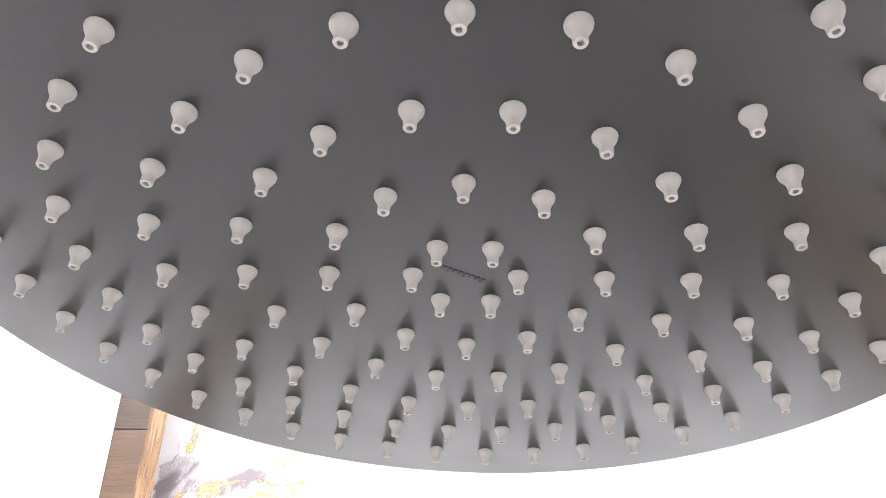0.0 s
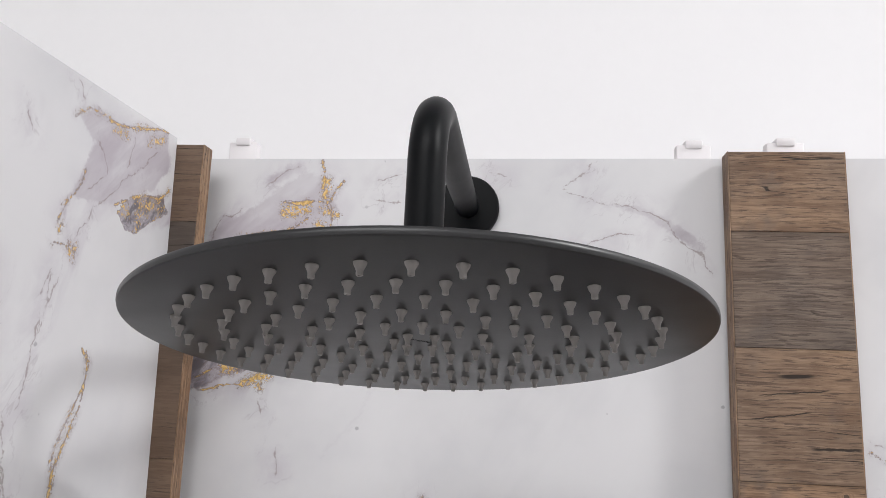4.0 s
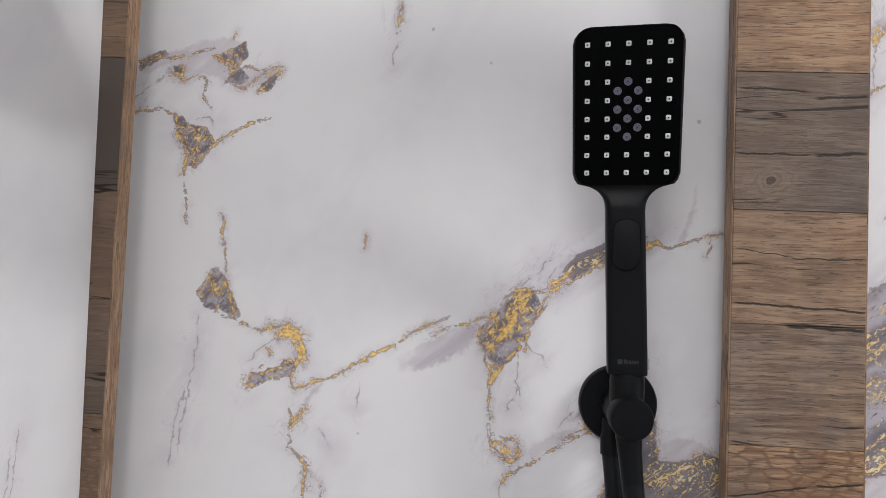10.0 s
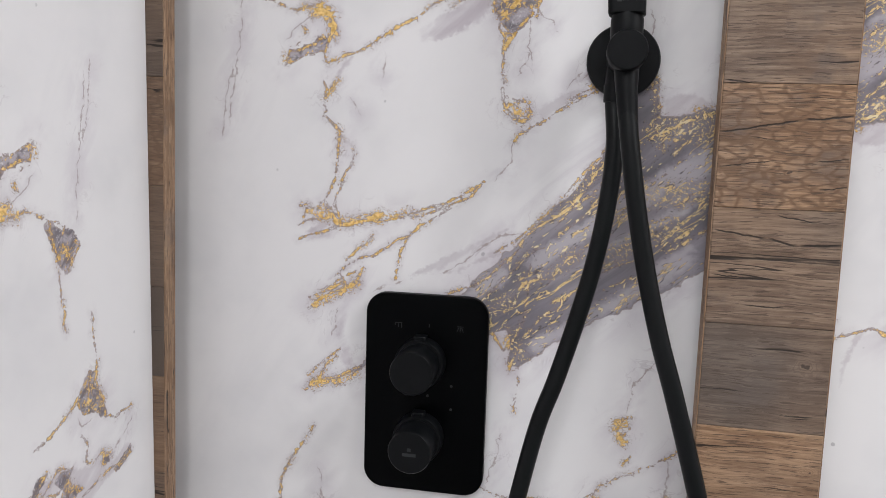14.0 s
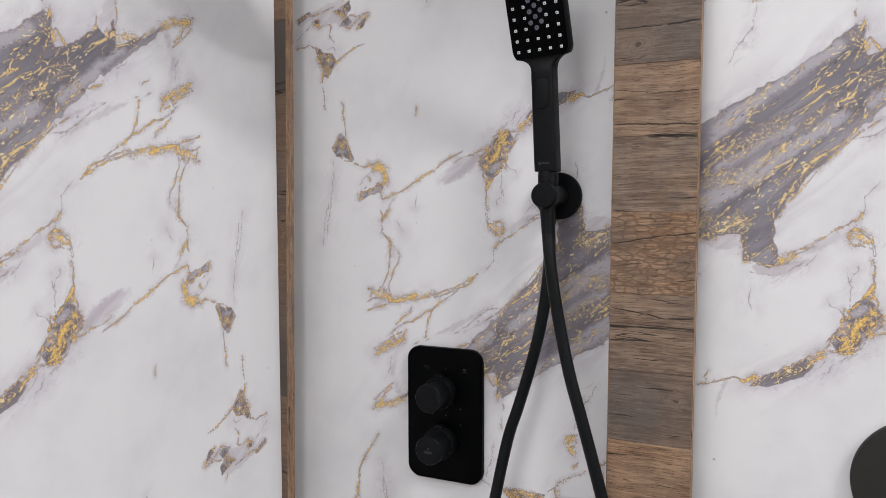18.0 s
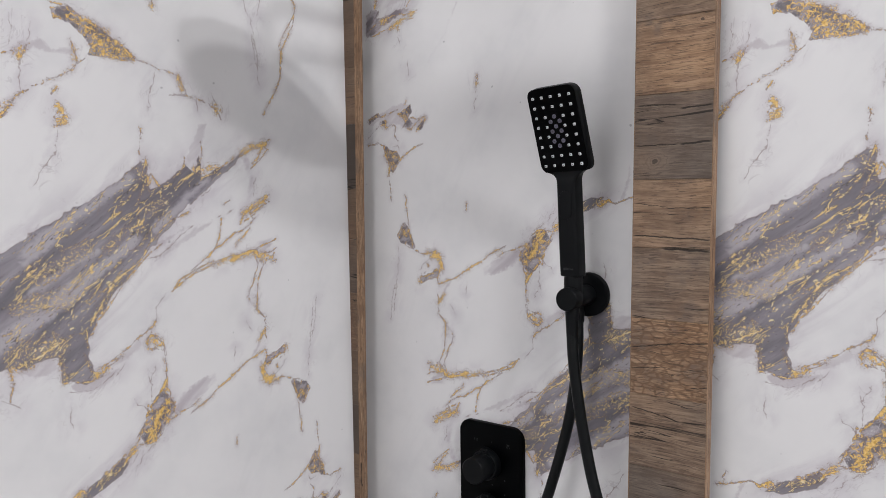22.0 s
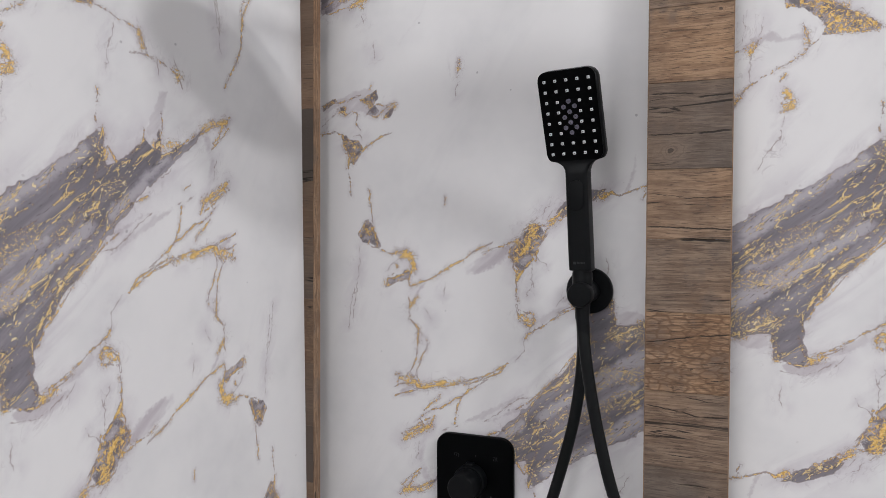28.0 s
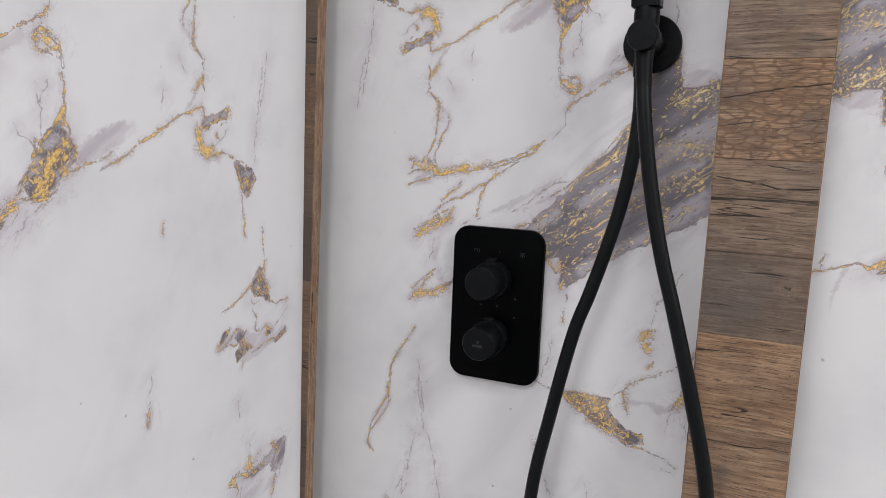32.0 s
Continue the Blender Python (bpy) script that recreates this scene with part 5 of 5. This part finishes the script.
# ------------------------------------------------------------------ the setting
BASE, TOP = 0.02, 2.157
panel("wall_back", 0.56, TOP - BASE, 0.014, lambda x: x - 0.03, lambda z: z + BASE, pose(-0.03, 0, BASE),
      "white marble-print wall panel with gold and violet veins", (0.0, 0.56, 0.90, TOP - BASE))
panel("wall_right", 0.62, TOP - BASE, 0.014, lambda x: 1.092 - (x + 0.534), lambda z: 2.954 - (z + BASE), pose(0.534, 0, BASE),
      "white marble-print wall panel beside the oak board", (0.04, 0.32, 1.0, TOP - BASE))
panel("wall_left", 0.98, 2.163 - BASE, 0.014, lambda x: -0.076 - (x - 1.028), lambda z: 2.958 - (z + BASE), pose(0, -1.028, BASE, 0, 0, 90),
      "white marble-print side wall panel with gold veins", (0.38, 0.98, 1.05, 2.163 - BASE))


def structure(name, lo, hi, material, label):
    return tagged(part(name, box(lo, hi), material, smooth=0), label, "setting", kind="structure")


# unseen floor, kept dark to hold back bounce light
structure("floor", (-1.8, -5.4, -0.1), (5.2, 0.4, 0.0), FLOOR, "assumed grey tiled showroom floor, out of view")
structure("ceiling", (-1.8, -5.4, 4.48), (5.2, 0.4, 4.58), WHITE, "white painted showroom ceiling")
structure("wall_north", (-1.8, 0.25, 0.0), (5.2, 0.4, 4.48), WHITE, "white painted wall behind the panels")
# unseen walls added to close the room; grey limits bounce and deepens shadows
structure("wall_west", (-1.95, -5.4, 0.0), (-1.8, 0.4, 4.48), GREY, "assumed pale grey showroom wall, out of view")
structure("wall_south", (-1.8, -5.55, 0.0), (5.2, -5.4, 4.48), GREY, "assumed pale grey showroom wall, out of view")
structure("wall_east", (5.2, -5.4, 0.0), (5.35, 0.4, 4.48), GREY, "assumed pale grey showroom wall, out of view")
# plinth and rails that carry the panels
structure("trim", (-0.05, 0.0145, 0.0), (1.16, 0.06, 0.02), WHITE, "white batten under the panels")


def oak_board(name, width, thick, m, joints, label, corner_shade=0.0):
    """A board clad with horizontal oak staves, with upright edge bands; local x across, z up, front at y = 0. The last
    argument paints shade into the staves.
    """
    top = thing(name, (0, 0, 0), label, "board", kind="")
    top.matrix_world = m
    for k, (a, b) in enumerate(zip(joints, joints[1:])):
        stave = part("stave", box((0.001, 0, a), (width - 0.001, thick, b - 0.0003), 0.0004, 1, m), OAK, top, smooth=0)
        warmth, dimness, figure = STAVE_TONES[(len(joints) - 2 - k) % len(STAVE_TONES)]
        # shade of the corner is put into the stave colour on top of its tone
        stave.color = (warmth, dimness + corner_shade, figure, 1)
    for x0, x1 in ((0.0, 0.0009), (width - 0.0009, width)):
        band = part("edge_band", box((x0, 0.0004, joints[0]), (x1, thick, joints[-1]), 0, 1, m), OAK_EDGE, top, smooth=0)
        band.color = (0.75, 0.0, 0.0, 1)
    part("batten", box((width * 0.2, thick, joints[0] + 0.01), (width * 0.8, thick + 0.014, joints[-1] - 0.03), 0.001, 1, m), OAK_EDGE, top, smooth=0)
    return top


# heights of the stave joints, and from the top stave down: warmth, dimness, strength of figure
STAVES = [0.02] + [1.225 - 0.0955 * k for k in range(12, 0, -1)] + [1.225, 1.311, 1.405, 1.503, 1.593, 1.679, 1.785, 1.877, 1.986, 2.086, 2.158]
STAVE_TONES = [(0.6, 0.15, 0.2), (0.05, 0.30, 0.0), (0.5, 0.25, 0.4), (0.78, 0.05, 0.1), (0.12, 0.55, 0.3), (0.60, 0.15, 0.25), (0.28, 0.12, 0.0), (0.85, 0.0, 0.9),
               (0.45, 0.22, 0.3), (0.08, 0.58, 0.2), (0.75, 0.05, 0.4)]
# the right-hand board stands a little out of plumb
oak_board("oak_board", 0.0992, 0.018, pose(0.4953 - 0.0053 * 1.6, -0.0345 - 0.0228 * 1.6, 0, -1.3, 0.3, 0), STAVES,
          "upright brown oak board with horizontal grain")
# the 0.8 paints the side panel's shade into this board's staves
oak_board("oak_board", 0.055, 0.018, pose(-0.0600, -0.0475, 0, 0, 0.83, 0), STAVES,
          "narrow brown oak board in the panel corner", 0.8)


def clip_thing(x, y, z, w, h):
    t = thing("panel_clip", (x, y, z), "small white plastic mounting clip above panel", "clip", "panel clips")
    part("body", box((x - w / 2, y, z - 0.03), (x + w / 2, y + 0.012, z + h), 0.002), CLIP, t)
    part("tab", box((x - w / 4, y - 0.002, z + h - 0.004), (x + w / 4, y + 0.014, z + h + 0.004), 0.0015), CLIP, t)


clip_thing(0.038, 0.015, 2.157, 0.03, 0.022)
clip_thing(0.478, 0.015, 2.157, 0.032, 0.018)
clip_thing(0.561, 0.015, 2.157, 0.034, 0.02)


# ------------------------------------------------------------------ overhead shower
def rain_shower():
    cx, cy, cz = 0.2655, -0.2901, 1.9768
    t = thing("overhead_shower", (0.270, 0, 2.107), "matt black round rain shower on a wall arm", "shower head")
    rose = pose(0.2672, 0, 2.1085, 90)
    part("rosette", lathe([(0, 0.0), (0.0295, 0.0), (0.0295, 0.008), (0.0285, 0.0095), (0.012, 0.0098)], 56, rose), BLACK, t)
    bend = [(0.2672, -0.004, 2.1085), (0.2675, -0.1, 2.108), (0.268, -0.2, 2.1075)]
    r = 0.034
    for k in range(0, 10):
        a = radians(10 * k)
        bend.append((0.268 - 0.0002 * k, -0.259 - r * math.sin(a), 2.1075 - r + r * math.cos(a)))
    bend.append((0.2655, -0.293, 2.034))
    part("arm", tube(bend, 0.0105, 28), BLACK, t)
    part("nut", lathe([(0, 2.02), (0.0082, 2.02), (0.0088, 2.022), (0.0082, 2.024), (0.0088, 2.027), (0.0082, 2.029), (0.0088, 2.032), (0.008, 2.0345)], 28,
                      Matrix.Translation((0.2655, -0.293, 0))), BLACK, t)
    part("ball_joint", lathe([(0, 1.978), (0.011, 1.984), (0.0165, 1.994), (0.0165, 2.003), (0.012, 2.012), (0.0085, 2.021)], 32,
                             Matrix.Translation((0.2647, -0.2895, 0))), BLACK, t)
    # the disc hangs tilted on its joint
    sx, sy = 0.0246, -0.2135
    n = Vector((-sx, -sy, 1)).normalized()
    ax = Vector((1, 0, sx)).normalized()
    ay = n.cross(ax)
    m = Matrix(((ax.x, ay.x, n.x, cx), (ax.y, ay.y, n.y, cy), (ax.z, ay.z, n.z, cz), (0, 0, 0, 1)))
    R = 0.1462
    disc = part("disc", lathe([(0, 0.0), (R - 0.0015, 0.0), (R - 0.0004, 0.0004), (R, 0.0015), (R, 0.0028), (R - 0.0005, 0.0036), (R - 0.002, 0.0040), (0.03, 0.0055), (0, 0.0055)], 160, m),
                PLATE, t, "thin round black steel spray disc")
    nozzle = lathe([(0, 0.0005), (0.0032, 0.0005), (0.0033, -0.0002), (0.0032, -0.0008), (0.0028, -0.0016), (0.0022, -0.0026), (0.0018, -0.0035), (0.0017, -0.0042), (0.0017, -0.0056),
                    (0.00155, -0.0059), (0.0008, -0.0059), (0.0007, -0.0048), (0, -0.0048)], 18)
    nozzle_mesh = mesh_of("nozzle", nozzle, RUBBER, 50)
    rings = ((6, 0.0135, 39.1), (12, 0.0352, 8.9), (18, 0.0568, 18.8), (24, 0.0783, 8.8), (32, 0.0988, 1.8), (40, 0.1201, 5.8))
    bpy.context.view_layer.update()
    for count, rad, phase in rings:
        for k in range(count):
            a = radians(phase + 360 * k / count)
            ob = new("nozzle", nozzle_mesh)
            ob.parent = disc
            ob.matrix_parent_inverse = disc.matrix_world.inverted()
            ob.matrix_basis = m @ Matrix.Translation((rad * math.sin(a), -rad * math.cos(a), 0)) @ pose(0, 0, 0, 0, 0, 20 * k) @ Matrix.Diagonal((0.81, 0.81, 0.88, 1.0))
    # faint printed mark between the inner nozzles, as plain bars
    for k in range(8):
        off, w = -0.0062 + 0.0016 * k, 0.0014 if k == 0 else 0.0010
        part("printed_mark", box((off - w / 2, -0.0007, -0.0002), (off + w / 2, 0.0007 + 0.0004 * (k % 3 == 1), 0.0), 0, 1, m @ pose(0.0, 0.0, 0, 0, 0, 38)), FAINT, disc)
    return t


rain_shower()


# ------------------------------------------------------------------ hand shower
def hand_shower():
    t = thing("hand_shower", (0.4165, -0.05, 1.5525), "matt black hand shower with rectangular spray head", "hand shower")
    face_c = Vector((0.4088, -0.0730, 1.7439))
    ax = Vector((0.0562, -0.0069, 0.0012)).normalized()
    up = Vector((-0.0064, -0.0260, 0.0868))
    up = (up - up.dot(ax) * ax).normalized()
    out = ax.cross(up).normalized()
    if out.y > 0:
        out = -out
    face = Matrix(((ax.x, up.x, out.x, face_c.x), (ax.y, up.y, out.y, face_c.y), (ax.z, up.z, out.z, face_c.z), (0, 0, 0, 1)))
    # loft of rounded rectangles from the handle's foot to the top of the head
    low, high = Vector((0.4180, -0.0475, 1.5525)), Vector((0.4132, -0.0475, 1.672))
    head_lo, head_hi = face_c - 0.0545 * up - 0.0085 * out, face_c + 0.0575 * up - 0.0075 * out
    path = []

    def put(c, w, d, side, fwd):
        path.append((c, w, d, side, fwd))

    sx, fw = Vector((1, -0.1, 0)).normalized(), Vector((-0.1, -1, 0)).normalized()
    put(low - Vector((0, 0, 0)), 0.0265, 0.0215, sx, fw)
    put(low + Vector((0, 0, 0.0008)), 0.0285, 0.0235, sx, fw)
    for k in range(1, 9):
        f = k / 8
        put(low.lerp(high, f) + Vector((0, 0, 0.0008 * (1 - f))), 0.0290 - 0.0005 * f, 0.0238, sx, fw)
    for k in range(1, 10):
        f = k / 10
        e = f * f * (3 - 2 * f)
        w = 0.0285 + (0.0768 - 0.0285) * (1 - math.sqrt(max(0, 1 - (f * 1.0) ** 2.6)))
        put(high.lerp(head_lo, f), w, 0.0238 + (0.0150 - 0.0238) * e, sx.lerp(ax, e).normalized(), fw.lerp(out, e).normalized())
    L = (head_hi - head_lo).length
    for s, shrink in ((0.0, 0.0036), (0.003, 0.0014), (0.008, 0.0), (0.05, 0.0), (L - 0.012, 0.0), (L - 0.0075, 0.0012), (L - 0.0035, 0.0042), (L - 0.001, 0.0085), (L, 0.0122)):
        put(head_lo.lerp(head_hi, s / L), 0.0774 - 2 * shrink, 0.0155 if s < L - 0.002 else 0.0125, ax, out)
    bm = bmesh.new()
    rings = []
    for c, w, d, side, fwd in path:
        rings.append([bm.verts.new(c + x * side + y * fwd) for x, y in rounded(w, d, min(0.0048, d * 0.32), 5)])
    k = len(rings[0])
    for a, b in zip(rings, rings[1:]):
        for i in range(k):
            bm.faces.new((a[i], a[(i + 1) % k], b[(i + 1) % k], b[i]))
    bm.faces.new(rings[0])
    bm.faces.new(rings[-1])
    body = part("body", bm, BLACK, t, "matt black handle and head", smooth=35)
    plate = part("spray_face", slab(0.0735, 0.1120, 0.0105, -0.002, 0.0003, 0.0002, face @ pose(0, 0.0012, 0)), GLOSS, t, "smooth black spray face")
    sq = mesh_of("square_nozzle", slab(0.0035, 0.0035, 0.0006, -0.0005, 0.0014, 0.0003, None, 2), SQUARE)
    hole = mesh_of("bore", lathe([(0, 0.0013), (0.0006, 0.0013), (0.0006, 0.00165), (0, 0.00165)], 10), HOLE)
    ring = mesh_of("round_nozzle", lathe([(0, -0.0005), (0.0029, -0.0005), (0.0029, 0.0009), (0.0023, 0.0011), (0.0019, 0.0007), (0.0013, 0.0007), (0.0011, 0.0011), (0, 0.0011)], 20), SMOKE)

    def small(mesh, name, m, parent):
        ob = new(name, mesh)
        ob.parent = parent
        ob.matrix_parent_inverse = parent.matrix_world.inverted()
        ob.matrix_basis = m
        return ob

    bpy.context.view_layer.update()
    for row in range(8):
        for c in range(5):
            if c == 2 and 2 <= row <= 5:
                continue
            m = face @ pose((c - 2) * 0.01412, (3.5 - row) * 0.01297, 0.0002)
            small(sq, "square_nozzle", m, plate)
            small(hole, "bore", m, plate)
    spots = [(0, r) for r in (2, 3, 4, 5)] + [(s * 0.5, r) for s in (-1, 1) for r in (2.5, 3.5, 4.5)]
    for c, r in spots:
        m = face @ pose(c * 0.01412, (3.5 - r) * 0.01297, 0.0002)
        small(ring, "round_nozzle", m, plate)
        small(hole, "bore", m @ pose(0, 0, -0.0004), plate)
    front = Matrix(((sx.x, 0, fw.x, 0.4140), (sx.y, 0, fw.y, -0.0475), (sx.z, 1, fw.z, 1.6475), (0, 0, 0, 1)))
    part("button_gap", slab(0.0205, 0.0385, 0.0093, 0.0105, 0.01205, 0.0, front), GLOSS, t, "dark gap round the push button")
    part("button", slab(0.0195, 0.0375, 0.0088, 0.0105, 0.01265, 0.0008, front), BLACK, t, "oval black push button")
    # maker's mark as plain bars
    mark = Matrix(((sx.x, 0, fw.x, 0.4178), (sx.y, 0, fw.y, -0.0475), (sx.z, 1, fw.z, 1.5625), (0, 0, 0, 1)))
    part("printed_mark", box((-0.0073, -0.0017, 0.0119), (-0.0039, 0.0017, 0.01215), 0, 1, mark @ pose(-0.0016 * 0, 0, 0)), PRINT, t)
    for k in range(6):
        part("printed_mark", box((-0.0028 + 0.0018 * k, -0.0011, 0.0119), (-0.0016 + 0.0018 * k, 0.0012 if k else 0.0018, 0.01215), 0, 1, mark), PRINT, t)
    return t


hand_shower()


def shower_holder():
    t = thing("shower_holder", (0.419, 0, 1.523), "matt black round wall bracket holding hand shower", "bracket")
    wall = pose(0.4190, 0, 1.5230, 90)
    part("rosette", lathe([(0, 0), (0.0305, 0), (0.0305, 0.0075), (0.0295, 0.009), (0.0, 0.0092)], 56, wall), BLACK, t)
    part("stem", lathe([(0, 0.008), (0.0142, 0.008), (0.0142, 0.044), (0.0128, 0.046), (0.0128, 0.050), (0, 0.050)], 40, wall), BLACK, t)
    part("knob", lathe([(0, 0.0495), (0.0140, 0.0495), (0.0155, 0.0512), (0.0155, 0.0688), (0.0145, 0.0702), (0, 0.0704)], 44, wall), BLACK, t)
    part("socket", lathe([(0, 1.526), (0.0125, 1.526), (0.0128, 1.548), (0.0118, 1.5535), (0, 1.5535)], 32, Matrix.Translation((0.4185, -0.0475, 0))), BLACK, t)
    part("outlet", lathe([(0, 1.487), (0.0085, 1.487), (0.0088, 1.500), (0.0078, 1.503), (0.0078, 1.515), (0, 1.515)], 28, Matrix.Translation((0.4125, -0.0225, 0))), BLACK, t)
    part("screw", lathe([(0, 0), (0.0016, 0), (0.0016, 0.0098), (0, 0.0098)], 14, pose(0.413, 0, 1.5465, 90)), GLOSS, t)


shower_holder()


def shower_hose():
    t = thing("shower_hose", (0.4125, -0.024, 1.49), "smooth black shower hose hanging in a long loop", "hose")
    run = [(0.4125, -0.0225, 1.490), (0.4152, -0.029, 1.45), (0.4115, -0.031, 1.40), (0.4032, -0.032, 1.35), (0.3910, -0.034, 1.30), (0.3768, -0.037, 1.25),
           (0.3612, -0.038, 1.20), (0.341, -0.041, 1.10), (0.327, -0.048, 1.01), (0.326, -0.055, 0.90), (0.350, -0.062, 0.79), (0.405, -0.068, 0.73),
           (0.468, -0.074, 0.77), (0.512, -0.078, 0.87), (0.526, -0.080, 0.98), (0.518, -0.080, 1.07), (0.497, -0.079, 1.16), (0.4717, -0.077, 1.25),
           (0.4563, -0.074, 1.30), (0.4437, -0.070, 1.35), (0.4335, -0.067, 1.40), (0.4255, -0.063, 1.45), (0.4205, -0.056, 1.495), (0.4188, -0.0495, 1.527)]
    part("tube", tube(spline(run, 8), 0.0075, 20), HOSE, t)
    part("end_cone", tube([(0.4235, -0.0605, 1.465), (0.4205, -0.056, 1.495), (0.4190, -0.0505, 1.522)], [0.0075, 0.0086, 0.0108], 28), BLACK, t)


shower_hose()


# ------------------------------------------------------------------ mixers
def mixer():
    t = thing("shower_mixer", (0.255, 0, 1.216), "matt black concealed shower mixer with two knobs", "mixer tap")
    wall = pose(0.2553, 0, 1.2160, 90)
    part("cover_plate", slab(0.1155, 0.190, 0.019, 0.0, 0.008, 0.0012, wall), GLOSS, t)
    for z, name in ((1.2485, "upper"), (1.1765, "lower")):
        k = pose(0.2520, 0, z, 90)
        knob = part("knob", lathe([(0, 0.007), (0.0232, 0.007), (0.0232, 0.021), (0.0225, 0.0222), (0.0198, 0.0224), (0.0198, 0.0505), (0.0188, 0.0518), (0, 0.052)], 56, k), BLACK, t)
        part("stop_tab", box((-0.0058, 0.0195, 0.0105), (0.0058, 0.0262, 0.0215), 0.0008, 1, k), BLACK, knob)
        if name == "lower":
            part("printed_mark", box((-0.0062, -0.0035, 0.0519), (0.0062, -0.0005, 0.0521), 0, 1, k), PRINT, knob)
            part("printed_mark", box((-0.0016, 0.0012, 0.0519), (0.0016, 0.0042, 0.0521), 0, 1, k @ pose(0, 0, 0)), PRINT, knob)
    # engraved symbols: a hand shower arc and a rain spray
    def stroke(x, y, w, h, turn=0.0):
        part("printed_mark", box((-w / 2, -h / 2, 0.0079), (w / 2, h / 2, 0.0082), 0, 1, wall @ pose(x, y, 0, 0, 0, turn)), PRINT, t)

    stroke(-0.0265, 0.0675, 0.0066, 0.0006)
    stroke(-0.0296, 0.0660, 0.0006, 0.0026)
    stroke(-0.0234, 0.0650, 0.0006, 0.0048)
    stroke(-0.0262, 0.0650, 0.0006, 0.0034)
    stroke(0.0320, 0.0675, 0.0060, 0.0006)
    for dx, turn in ((-0.0022, -22), (0.0, 0), (0.0022, 22)):
        stroke(0.0320 + dx, 0.0645, 0.0006, 0.0046, turn)
    stroke(0.003, 0.0665, 0.0009, 0.0030)
    for x, y in ((0.003, -0.0005), (0.0255, 0.0105), (-0.018, -0.001), (0.0255, -0.012)):
        part("printed_mark", slab(0.0026, 0.0026, 0.0012, 0.0079, 0.0082, 0, wall @ pose(x, y, 0), 3), PRINT, t)


mixer()


def round_plate():
    t = thing("round_cover_plate", (0.831, 0, 1.205), "round matt black cover plate on the wall panel", "tap plate")
    part("disc", lathe([(0, 0), (0.0725, 0), (0.0735, 0.001), (0.0735, 0.007), (0.0725, 0.0085), (0, 0.009)], 72, pose(0.831, 0, 1.2053, 90)), SATIN, t)


round_plate()


# ------------------------------------------------------------------ ceiling lights, assumed and out of view
def unseen_ceiling_light(x, y, half):
    t = thing("unseen_ceiling_light", (x, y, 4.48), "assumed flat white rectangular ceiling light panel, out of view", "ceiling lamp", "ceiling lights")
    part("frame", box((x - half, y - half, 4.42), (x + half, y + half, 4.48), 0.004), CLIP, t)


# housings for the unseen lamps; the large one goes with the added fill
for x, y in ((4.19, -1.54), (3.04, -1.35), (-0.3, -3.9)):
    unseen_ceiling_light(x, y, 1.22 if y < -2 else 0.31)
